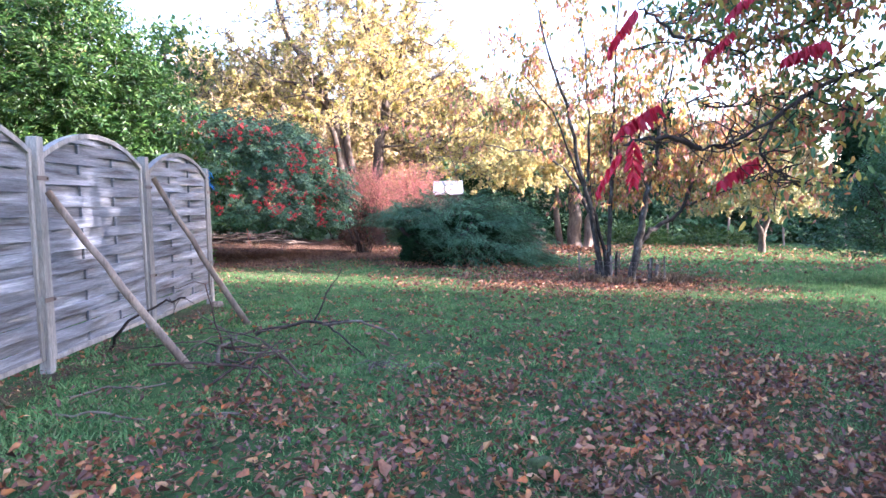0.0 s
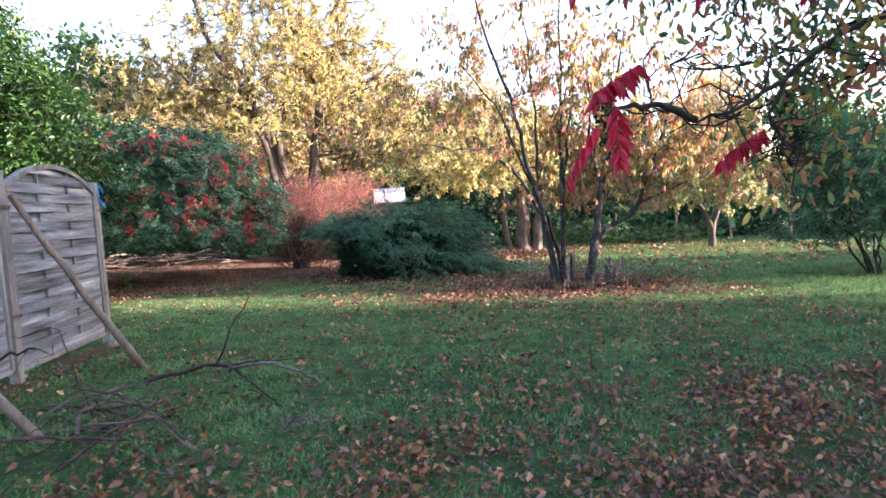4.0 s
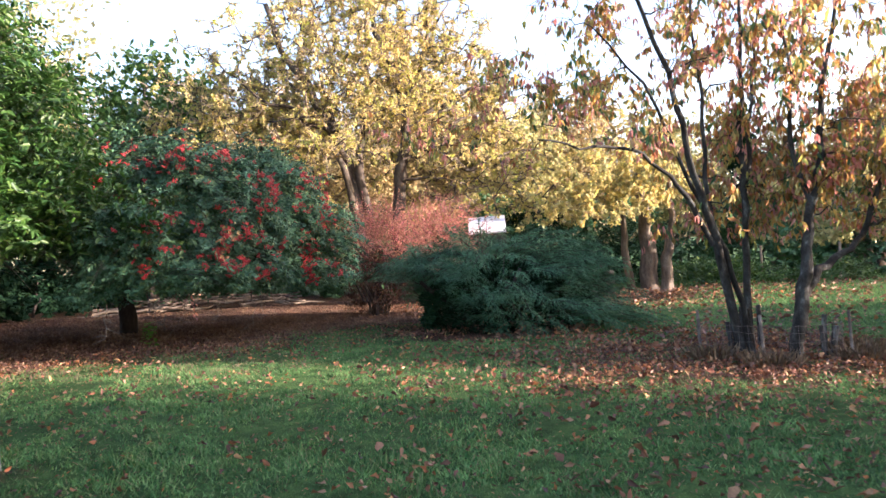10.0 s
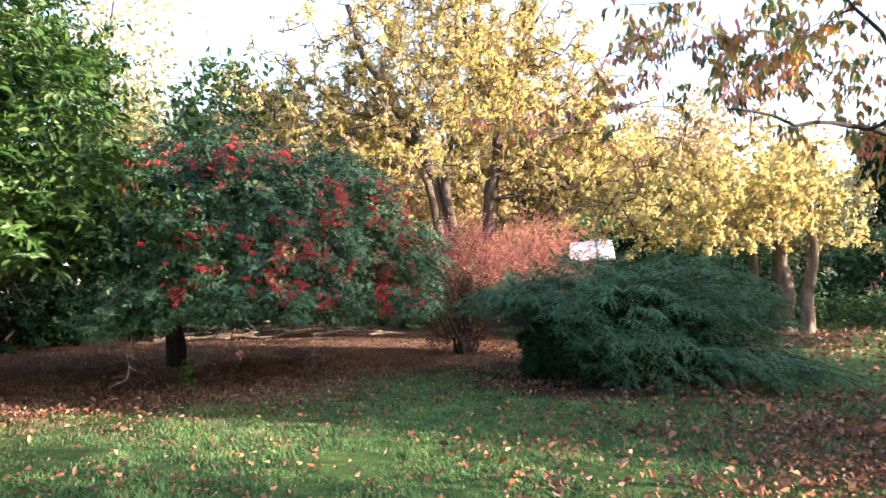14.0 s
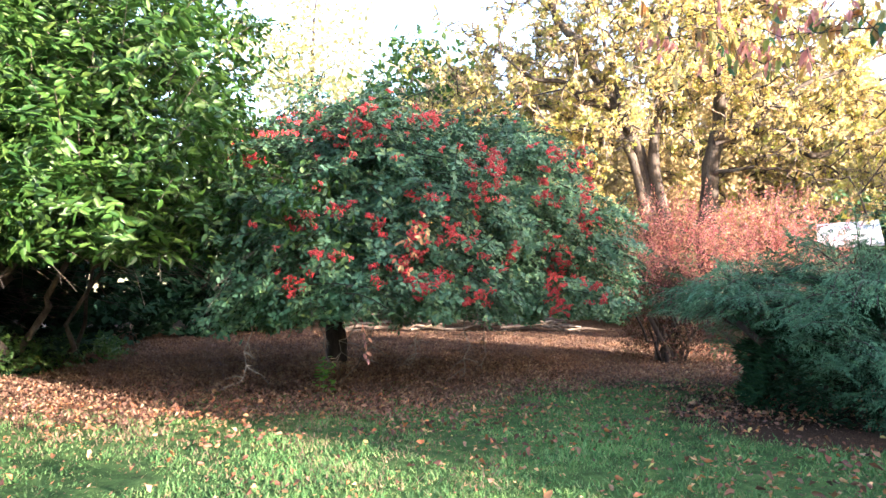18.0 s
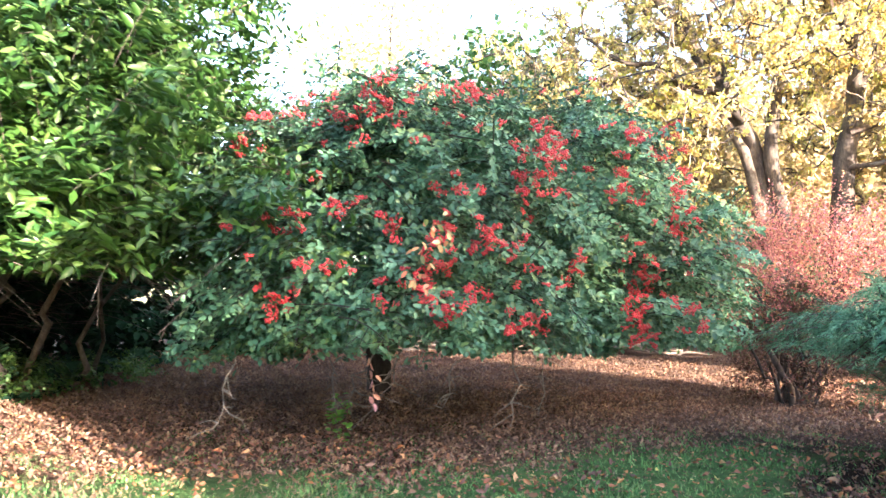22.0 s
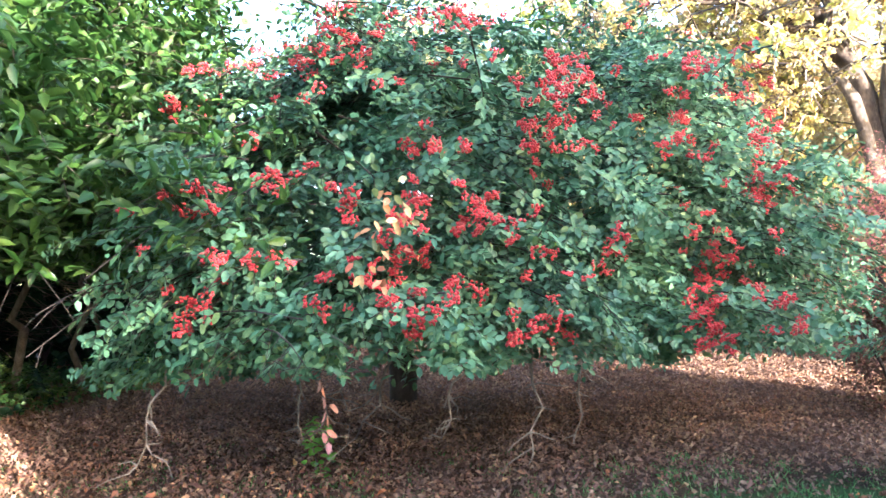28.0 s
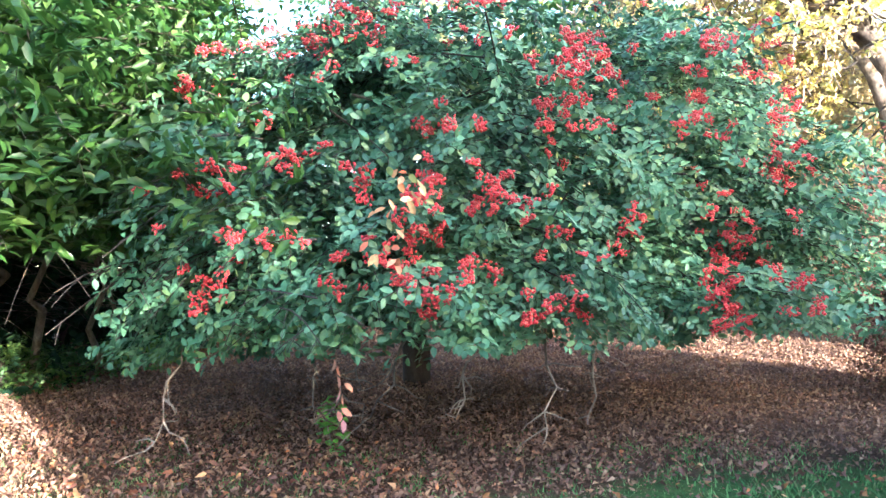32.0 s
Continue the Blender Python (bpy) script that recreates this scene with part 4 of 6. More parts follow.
def juniper():
    """Long plumes that arch out in layers, each feathered with side sprays of needles."""
    rng = np.random.default_rng(31)
    turn = math.radians(-32)
    ob = empty("spreading_juniper", (9.1, 14.9, g(9.1, 14.9)), "low spreading juniper with feathery blue-green plumes of needles", "shrub")
    for tip in ((8.1, 15.3, 0.9), (9.4, 14.0, 1.0), (10.4, 14.0, 0.7), (9.0, 15.8, 1.0)):
        w = Wood(int(tip[0] * 9))
        w.tube(bend(rng, (9.1, 14.9, -0.1), tip, 6, 0.06), 0.07, 0.03, 6)
        child("stem", w.mesh("stem", M_DARKBARK), ob)
    P, D = [], []
    # the lobe at (10.6, 16.2) is unseen, added to shade the pink shrub's foot
    for x, y, rx, ry, z1, k in ((9.45, 14.75, 2.1, 1.6, 1.9, 340), (10.7, 13.85, 0.8, 0.8, 1.35, 80), (8.25, 15.35, 1.05, 1.0, 1.72, 120), (10.6, 16.2, 1.2, 1.0, 1.8, 100), (9.5, 14.35, 1.9, 1.35, 1.0, 190)):
        p, out = dome(rng, k, (x, y), rx, ry, g(x, y) + (0.55 if x < 9 else 0.05), z1, 2.5, 2.2, turn, 0.16, x)
        P.append(p)
        D.append(out)
    P, D = np.concatenate(P), np.concatenate(D)
    D = unit(D * (1, 1, 0.4) + np.array((0.0, -0.2, 0.16)) + rng.normal(size=D.shape) * 0.13)
    length, sag = rng.uniform(0.9, 1.5, len(P)), rng.uniform(0.25, 0.5, len(P))
    P = P - D * length[:, None] * 0.75
    n = 22
    p, ax, nn, s, lines = sprays(rng, P, D, length, sag, n, 1.0, 0.46, 0.1, 0.85, 0.0)
    reach = np.tile(np.linspace(1.0, 0.4, n), len(P)) * rng.uniform(0.24, 0.36, len(p))
    q = sprays(rng, p, ax, reach, 0.06, 15, 0.054, 0.36, 0.16, 0.85, 0.3, nn)
    ok = q[0][:, 2] > gz(q[0][:, 0], q[0][:, 1]) + 0.9 * np.clip((8.7 - q[0][:, 0]) / 0.6, 0, 1)
    child("foliage", leaves("foliage", q[0][ok], q[1][ok], q[2][ok], q[3][ok], 0.2, M_JUNIPER, "diamond", 0.1), ob, kind="stuff")
    lines = lines[lines[:, -1, 2] > gz(lines[:, -1, 0], lines[:, -1, 1]) + 0.9 * np.clip((8.7 - lines[:, -1, 0]) / 0.6, 0, 1)]
    child("twig_growth", twigs("twig_growth", lines, 0.008, M_DARKBARK), ob, kind="stuff")
    # a dark mass of needles within; its colour carries the shade between plumes
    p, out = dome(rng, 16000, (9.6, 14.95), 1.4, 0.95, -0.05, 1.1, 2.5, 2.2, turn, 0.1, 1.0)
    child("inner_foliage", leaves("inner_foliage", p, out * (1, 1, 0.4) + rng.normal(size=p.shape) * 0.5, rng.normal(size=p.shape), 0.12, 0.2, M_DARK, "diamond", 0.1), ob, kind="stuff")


juniper()
PINK = leafy("pink_leaved_shrub", "rounded shrub with fine pinkish-red autumn leaves", "shrub",
      (lobe(9.1, 19.5, 1.25, 1.1, 0.9, 2.65), lobe(11.1, 20.0, 1.25, 0.9, 0.9, 2.7), lobe(8.5, 19.1, 0.7, 0.75, 0.8, 1.95)),
      M_PINK, 0.05, "oval", 0.6, 470, 14, 0.6, 0.02, 0.95, 41,
      (((8.6, 18.7), (8.3, 18.9, 1.5), 0.05), ((8.7, 18.8), (9.0, 19.2, 1.7), 0.05), ((8.8, 18.9), (9.8, 19.6, 1.6), 0.04), ((8.6, 18.9), (8.8, 19.6, 1.6), 0.04), ((8.5, 18.6), (8.0, 18.5, 1.1), 0.03)) + tuple(((8.7 + 0.03 * (k % 9) * math.cos(2.4 * k), 18.85 + 0.025 * (k % 9) * math.sin(2.4 * k)), (8.85 + 0.06 * (k % 9) * math.cos(2.4 * k), 19.1 + 0.05 * (k % 9) * math.sin(2.4 * k), 1.35), 0.024) for k in range(26)), M_DARKBARK, rise=0.5, twig=0.0025, jitter=0.7, lump=0.26)
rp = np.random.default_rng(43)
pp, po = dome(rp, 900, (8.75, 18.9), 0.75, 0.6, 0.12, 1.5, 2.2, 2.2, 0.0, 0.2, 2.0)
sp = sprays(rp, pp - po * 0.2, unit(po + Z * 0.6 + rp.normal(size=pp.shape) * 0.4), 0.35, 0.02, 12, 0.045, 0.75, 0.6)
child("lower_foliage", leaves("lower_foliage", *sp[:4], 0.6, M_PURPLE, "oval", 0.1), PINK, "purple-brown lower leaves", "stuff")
leafy("vase_shaped_shrub", "dark green vase-shaped shrub with many bare lower stems", "shrub",
      (lobe(15.25, 6.5, 1.8, 1.7, 0.0, 2.5),), M_SHRUB, 0.105, "oval", 0.5, 270, 14, 0.6, 0.12, 0.55, 51,
      tuple(((15.1 + 0.18 * math.cos(a), 6.6 + 0.18 * math.sin(a)), (15.1 + 1.1 * math.cos(a), 6.6 + 1.1 * math.sin(a), 1.6), 0.025) for a in np.arange(0, 6.28, 0.4)), M_DARKBARK, rise=0.5)


# ---- trees ----
def tree(name, label, stems, targets, bark, leaf_sets, r_max, r_tip, seed, amp=0.1, sag=0.0, per=10, hang=0.5, category="tree", sides=8, fine=2, reach=0.55, trunk_bark=None, twig_bark=None):
    """stems: lines with their radii. leaf_sets: (material, share, size, width, shape), leaves along the outer limbs."""
    rng = np.random.default_rng(seed)
    b = stems[0][0][0]
    ob = empty(name, (b[0], b[1], g(b[0], b[1])), label, category)
    nodes = []
    for line, r0, r1 in stems:
        wood = Wood(seed + 1)
        line = np.array(line, float)
        k = np.linspace(0, len(line) - 1, 3 * len(line))
        line = np.stack([np.interp(k, np.arange(len(line)), line[:, i]) for i in range(3)], -1)
        line[1:-1] += rng.normal(size=line[1:-1].shape) * (0.012 + 0.06 * r0)
        wood.tube(line, r0, r1, sides, 0.08)
        child("trunk", wood.mesh("trunk", trunk_bark or bark), ob)
        nodes += [(p, r) for p, r in zip(line, np.linspace(r0, r1, len(line)))][len(line) // 3:]
    wood = Wood(seed + 2)
    lines = branching(rng, wood, nodes, targets, r_max, r_tip, amp, sag)
    # finer twigs at the limbs' ends
    ends = np.repeat(lines[:, 2:].reshape(-1, 3), fine, 0)
    d = unit(rng.normal(size=ends.shape) + Z * 0.2)
    size = np.linalg.norm(lines[:, -1] - lines[:, 0], axis=1).mean() * reach
    q = np.linspace(0, 1, 4)[None, :, None]
    tw = ends[:, None] + d[:, None] * q * size * rng.uniform(0.5, 1.2, (len(ends), 1, 1)) - Z * 0.12 * size * q * q + rng.normal(size=(len(ends), 4, 3)) * 0.03 * size * (q > 0)
    child("branchwork", wood.mesh("branchwork", bark), ob, kind="stuff")
    child("twig_growth", twigs("twig_growth", tw[::2], r_tip * 0.8, twig_bark or bark), ob, kind="stuff")
    for mat, share, leaf, width, shape in leaf_sets:
        use = tw[rng.random(len(tw)) < share]
        m = len(use)
        t = rng.uniform(0.1, 1.0, (m, per))
        i = np.minimum((t * 3).astype(int), 2)
        f = (t * 3 - i)[..., None]
        r = np.arange(m)[:, None]
        p = use[r, i] * (1 - f) + use[r, i + 1] * f
        ax = unit(rng.normal(size=p.shape) * 0.8 - Z * hang)
        nn = unit(rng.normal(size=p.shape) + np.array((0.4, -0.3, 0.3)))
        s = leaf * rng.uniform(0.55, 1.2, (m, per))
        child("crown", leaves("crown", p.reshape(-1, 3), ax.reshape(-1, 3), nn.reshape(-1, 3), s.ravel(), width, mat, shape, 0.1), ob, kind="stuff")
    return ob


def in_dome(rng, n, d, shell=0.5):
    """Points within a dome, more of them near its skin."""
    p, out = dome(rng, n, lump=0.1, **d)
    c = np.array((*d["c"], d["z0"] + 0.25 * (d["z1"] - d["z0"])))
    return c + (p - c) * rng.uniform(shell, 1.0, (n, 1))


RNG = np.random.default_rng(77)


def up_from(x, y, *rest):
    return [(x, y, g(x, y) - 0.08), *rest]


# the many-stemmed tree in its wire guard
t1 = np.concatenate([in_dome(RNG, 150, lobe(9.2, 10.2, 2.6, 2.4, 1.9, 6.0), 0.35), in_dome(RNG, 150, lobe(10.9, 8.9, 2.6, 2.3, 1.2, 4.8), 0.3), in_dome(RNG, 70, lobe(10.3, 9.6, 1.5, 1.4, 1.1, 3.2), 0.2), in_dome(RNG, 95, lobe(12.0, 8.9, 1.9, 1.6, 1.0, 3.3), 0.25), in_dome(RNG, 35, lobe(13.3, 8.4, 1.5, 1.4, 1.1, 3.0), 0.2), in_dome(RNG, 24, lobe(7.9, 12.0, 1.6, 1.8, 2.5, 4.3), 0.5)])
t1 = t1[~((np.abs(0.6 * t1[:, 0] + 0.8 * t1[:, 1] - 12.65) < 0.7) & (t1[:, 2] < 2.8))]
tree("many_stemmed_fruit_tree", "many-stemmed tree with lichened bark and drooping orange-red leaves", [
    (up_from(9.68, 9.8, (9.33, 9.8, 1.2), (9.1, 9.8, 2.0), (8.9, 9.8, 2.95), (8.4, 9.8, 4.05), (8.2, 9.85, 4.9)), 0.058, 0.013),
    ([(9.3, 9.8, 1.2), (8.95, 9.8, 1.75), (8.62, 9.8, 2.1), (8.15, 9.85, 2.36), (7.55, 9.85, 2.36), (6.98, 9.9, 2.44)], 0.034, 0.008),
    (up_from(9.86, 9.85, (9.94, 9.85, 1.2), (9.93, 9.8, 2.05), (9.98, 9.8, 3.0), (10.0, 9.7, 4.4), (10.1, 9.7, 5.4)), 0.048, 0.013),
    (up_from(9.76, 9.95, (9.62, 9.95, 1.0), (9.5, 10.0, 2.0), (9.55, 10.0, 3.2), (9.4, 10.0, 4.7)), 0.042, 0.012),
    (up_from(9.72, 9.7, (9.5, 9.75, 1.0), (9.15, 9.9, 1.9), (8.7, 10.0, 3.0), (8.1, 10.2, 3.8)), 0.038, 0.01),
    ([(9.94, 9.85, 1.3), (10.25, 9.95, 2.4), (10.5, 10.0, 3.3), (10.7, 10.0, 4.4)], 0.036, 0.01),
    (up_from(9.85, 9.25, (9.98, 9.2, 0.55), (10.1, 9.2, 1.0), (10.32, 9.2, 1.6), (10.5, 9.2, 2.2), (10.65, 9.15, 3.1), (10.9, 9.0, 4.3)), 0.085, 0.016),
    ([(9.98, 9.2, 0.5), (10.4, 9.2, 0.85), (10.9, 9.2, 1.0), (11.4, 9.2, 1.27), (11.9, 9.15, 1.42), (12.7, 9.1, 1.6)], 0.055, 0.013),
    ([(11.2, 9.2, 1.15), (11.5, 9.1, 1.8), (11.8, 8.9, 2.6), (11.9, 8.8, 3.4)], 0.035, 0.01),
    ([(10.3, 9.2, 1.55), (10.1, 9.3, 2.3), (10.25, 9.3, 3.2), (10.2, 9.4, 4.0)], 0.035, 0.01)],
    t1, M_LICHEN, ((M_ORANGE, 0.22, 0.115, 0.34, "lance"), (M_ROSE, 0.21, 0.095, 0.32, "lance"), (M_MIXED, 0.15, 0.11, 0.4, "lance"), (M_YELLOW, 0.1, 0.1, 0.4, "lance")), 0.022, 0.004, 61, 0.08, -0.05, 6, 2.4, fine=4, reach=0.95)

# the great yellow tree with two trunks
t2 = np.concatenate([in_dome(RNG, 640, {**lobe(10.4, 23.4, 5.0, 4.0, 2.4, 11.2), "q": 2.1}, 0.3), in_dome(RNG, 260, lobe(14.3, 22.6, 3.1, 2.2, 1.8, 7.6), 0.3), in_dome(RNG, 230, lobe(10.4, 23.6, 3.6, 3.0, 5.5, 11.2), 0.5), in_dome(RNG, 340, lobe(6.7, 24.5, 2.9, 2.4, 2.4, 8.4), 0.4), in_dome(RNG, 190, lobe(13.0, 23.0, 2.6, 2.0, 5.0, 9.8), 0.35)])
t2 = t2[~((t2[:, 2] < 4.6 + 0.8 * np.sin(3 * t2[:, 0])) & (np.abs(t2[:, 0] - 10.6) < 1.6) & (t2[:, 1] < 23.3))]
tree("great_yellow_tree", "spreading old tree with two leaning trunks and yellow autumn leaves", [
    (up_from(10.45, 23.5, (10.35, 23.5, 1.2), (10.28, 23.5, 2.3), (10.12, 23.5, 3.3), (9.95, 23.5, 4.4), (9.42, 23.5, 5.55), (8.85, 23.5, 6.7), (8.3, 23.6, 7.5), (7.9, 23.7, 9.0)), 0.30, 0.07),
    (up_from(11.3, 23.0, (11.2, 23.0, 2.0), (11.36, 23.0, 3.8), (11.67, 23.0, 4.8), (11.8, 23.0, 5.7), (11.6, 23.0, 6.6), (11.05, 23.0, 8.1), (10.7, 23.0, 9.4)), 0.24, 0.06),
    ([(10.3, 23.35, 1.6), (10.45, 23.3, 2.8), (10.2, 23.3, 4.0), (10.42, 23.3, 5.35), (10.85, 23.3, 6.2), (10.7, 23.3, 7.3), (10.9, 23.4, 9.2)], 0.17, 0.05),
    ([(10.2, 23.4, 1.8), (9.95, 23.3, 3.0), (9.75, 23.25, 4.2), (9.3, 23.2, 4.9), (9.5, 23.2, 5.7), (9.2, 23.2, 6.9)], 0.13, 0.04),
    ([(9.8, 23.4, 4.8), (9.2, 23.0, 5.3), (8.6, 22.9, 5.35), (8.2, 22.8, 5.8), (7.4, 22.7, 5.9), (6.8, 22.7, 6.4)], 0.10, 0.025),
    ([(9.5, 23.4, 5.4), (9.0, 23.0, 6.1), (8.4, 22.9, 6.3), (7.8, 22.8, 7.0)], 0.08, 0.025),
    ([(11.5, 22.9, 4.4), (12.3, 22.5, 4.62), (12.9, 22.5, 4.38), (13.4, 22.5, 3.95), (13.75, 22.5, 3.95), (14.3, 22.5, 4.25), (15.35, 22.5, 4.55), (16.4, 22.5, 4.6)], 0.12, 0.025),
    ([(12.2, 22.6, 4.6), (12.6, 22.4, 5.1), (13.3, 22.3, 5.5), (14.3, 22.3, 5.8), (15.6, 22.2, 6.3)], 0.07, 0.02),
    ([(11.7, 23.0, 5.2), (12.3, 22.7, 5.75), (12.9, 22.6, 5.95), (14.05, 22.5, 6.6), (15.0, 22.4, 7.6)], 0.10, 0.025),
    ([(11.4, 22.9, 3.7), (12.1, 22.5, 3.75), (12.9, 22.4, 3.63), (14.2, 22.4, 3.55)], 0.05, 0.015),
    ([(11.7, 23.0, 6.1), (12.3, 22.8, 7.1), (12.6, 22.8, 8.2), (13.4, 22.7, 9.2)], 0.08, 0.025)],
    t2, M_BARK, ((M_YELLOW, 0.46, 0.085, 0.5, "oval"), (M_BROWN, 0.24, 0.07, 0.55, "diamond"), (M_LIME, 0.12, 0.095, 0.55, "oval")), 0.08, 0.021, 62, 0.18, 0.0, 11, 0.6, fine=4, reach=0.85, trunk_bark=M_BARK, twig_bark=M_PALEBARK)

# the trio of thick trunks farther back
t3 = np.concatenate([in_dome(RNG, 240, lobe(18.0, 19.8, 2.6, 2.4, 1.6, 5.6), 0.3), in_dome(RNG, 200, lobe(16.0, 19.6, 2.2, 1.8, 1.8, 4.6), 0.35)])
tree("triple_trunk_tree", "tree with three thick pale trunks and yellow-green leaves", [
    (up_from(18.25, 20.0, (18.25, 20.0, 0.9), (18.2, 20.0, 1.9), (18.1, 20.0, 3.4)), 0.30, 0.12),
    (up_from(17.75, 20.3, (17.65, 20.35, 1.0), (17.6, 20.3, 2.2), (17.2, 20.2, 3.6)), 0.14, 0.05),
    (up_from(18.65, 19.75, (18.8, 19.7, 0.9), (18.9, 19.6, 1.8), (19.0, 19.6, 3.2)), 0.20, 0.06)],
    t3, M_OLDBARK, ((M_YELLOW, 0.55, 0.12, 0.55, "oval"), (M_PALE, 0.3, 0.11, 0.6, "oval")), 0.05, 0.008, 63, 0.12, 0.05, 9, 0.8, twig_bark=M_PALEBARK)

# the apple tree on the sunlit lawn
t4 = in_dome(RNG, 210, lobe(22.5, 14.8, 2.9, 2.6, 0.55, 3.2), 0.4)
tree("apple_tree", "small apple tree with a low round pale green crown", [
    (up_from(22.3, 14.8, (22.4, 14.8, 0.3), (22.6, 14.6, 0.9), (22.9, 14.5, 1.6)), 0.14, 0.06),
    ([(22.35, 14.8, 0.1), (22.1, 15.0, 0.8), (21.7, 15.2, 1.6)], 0.11, 0.05)],
    t4, M_BARK, ((M_PALE, 0.95, 0.13, 0.6, "oval"),), 0.04, 0.009, 64, 0.1, 0.0, 9, 0.4)


# ---- the overhanging sumac close by ----
def sumac():
    rng = np.random.default_rng(71)
    b = (5.9, 1.5)
    ob = empty("overhanging_sumac", (*b, g(*b)), "sumac with dark crooked branches, turning leaves and scarlet fronds", "tree")
    w = Wood(72)
    stem = np.array([(5.9, 1.5, g(*b) - 0.1), (5.75, 1.6, 0.8), (5.42, 1.83, 1.6), (5.22, 2.0, 2.05), (5.05, 2.24, 2.5), (4.95, 2.4, 3.0), (4.6, 2.5, 3.9)])
    w.tube(stem, 0.16, 0.08, 8)
    child("trunk", w.mesh("trunk", M_DARKBARK), ob)
    w = Wood(73)
    limbs = [
        [(5.08, 2.2, 2.45), (4.85, 2.4, 2.2), (4.5, 2.62, 2.06), (4.28, 2.76, 1.86), (4.05, 2.92, 1.72), (3.85, 3.0, 1.69), (3.68, 3.1, 1.77), (3.65, 3.14, 1.98)],
        [(3.85, 3.0, 1.69), (3.55, 3.0, 1.76), (3.3, 2.98, 1.74), (3.12, 2.98, 1.69)],
        [(3.9, 3.15, 2.45), (3.7, 3.25, 2.6), (3.55, 3.25, 2.66)],
        [(5.05, 2.25, 2.95), (4.6, 2.6, 2.55), (4.2, 2.9, 2.35), (3.9, 3.15, 2.45), (3.65, 3.4, 2.4)],
        [(4.28, 2.76, 1.86), (4.2, 2.8, 1.66), (4.3, 2.75, 1.52), (4.5, 2.7, 1.42)],
        [(5.12, 2.12, 2.32), (4.95, 2.45, 2.0), (4.7, 2.7, 1.85), (4.3, 3.05, 1.72)],
        [(5.0, 2.3, 3.0), (4.8, 2.9, 3.0), (4.5, 3.3, 2.8), (4.2, 3.6, 2.7)],
        [(4.85, 2.4, 2.2), (4.75, 2.75, 2.15), (4.4, 3.1, 2.0), (4.1, 3.3, 2.05)],
        [(5.05, 2.25, 2.95), (4.7, 2.35, 2.75), (4.3, 2.5, 2.6), (4.0, 2.75, 2.65)],
        [(4.9, 2.3, 3.1), (4.5, 2.7, 3.1), (4.0, 3.0, 3.0), (3.7, 3.3, 3.05)],
    ]
    ends = []
    for i, l in enumerate(limbs):
        l = np.array(l)
        k = np.linspace(0, len(l) - 1, 3 * len(l))
        l = np.stack([np.interp(k, np.arange(len(l)), l[:, j]) for j in range(3)], -1)
        l[1:-1] += rng.normal(size=l[1:-1].shape) * 0.012
        w.tube(l, 0.019 if i < 2 else 0.013, 0.004, 6)
        for p in l[4:]:
            for _ in range(3 if p[0] > 3.9 else 1):
                e = p + unit(rng.normal(size=3) * (1, 1, 0.6)) * rng.uniform(0.12, 0.4 if p[0] > 3.9 else 0.2)
                w.tube(bend(rng, p, e, 4, 0.1), 0.006, 0.003, 4)
                ends.append(e)
    child("branchwork", w.mesh("branchwork", M_DARKBARK), ob, kind="stuff")
    ends = np.array(ends)
    far = ends[(ends[:, 0] > 4.45) | ((ends[:, 2] > 2.25) & (ends[:, 0] > 3.95))]
    far = np.concatenate([far, far[(far[:, 0] > 4.25) & (far[:, 2] > 2.3)]])
    p = np.repeat(far, 24, 0) + rng.normal(size=(24 * len(far), 3)) * 0.14
    ax = unit(rng.normal(size=p.shape) * 0.6 - Z * 0.8)
    child("crown", leaves("crown", p, ax, rng.normal(size=p.shape), rng.uniform(0.04, 0.09, len(p)), 0.4, M_MIXED, "oval", 0.1), ob, "green, yellow and dull red leaves", "stuff")
    # scarlet fronds: where each hangs from, which way it goes, its length
    fronds = [((3.64, 3.14, 1.99), (-0.31, 0.05, -0.12), 0.34), ((3.12, 3.0, 1.66), (-0.10, 0.08, -0.17), 0.24), ((3.08, 2.86, 1.72), (-0.10, -0.08, -0.24), 0.24),
              ((4.37, 2.91, 1.64), (-0.27, 0.12, -0.12), 0.31), ((3.55, 3.25, 2.64), (-0.16, 0.1, -0.22), 0.3), ((4.2, 2.35, 2.29), (-0.25, 0.1, -0.06), 0.28), ((3.85, 2.73, 2.40), (-0.15, 0.1, -0.12), 0.22), ((3.9, 2.6, 2.64), (-0.2, 0.1, -0.15), 0.24)]
    for q, d, size in fronds:
        q, d = np.array(q), np.array(d) / np.linalg.norm(d)
        t = np.linspace(0.05, 1, 12)
        rib = q + d * size * t[:, None] - Z * 0.04 * t[:, None] ** 2
        side = unit(np.cross(d, Z))
        pos = np.repeat(rib, 2, 0)
        sg = np.tile((1, -1), 12)[:, None]
        ax = unit(-Z * 0.9 + side * sg * 0.6 + d * 0.15 + rng.normal(size=pos.shape) * 0.15)
        ln = 0.15 * (1 - 0.4 * np.abs(np.repeat(t, 2) - 0.4)) * size / 0.34
        w = Wood(5)
        w.tube(rib, 0.003, 0.002, 4)
        f = child("frond", w.mesh("frond", M_RED), ob, "scarlet drooping compound leaf")
        for k in range(len(pos)):
            me = leaves("leaflet", pos[k:k + 1], ax[k:k + 1], rng.normal(size=(1, 3)), ln[k:k + 1], 0.38, M_RED, "lance", 0.08)
            new("leaflet", me).parent = f
    return ob


sumac()


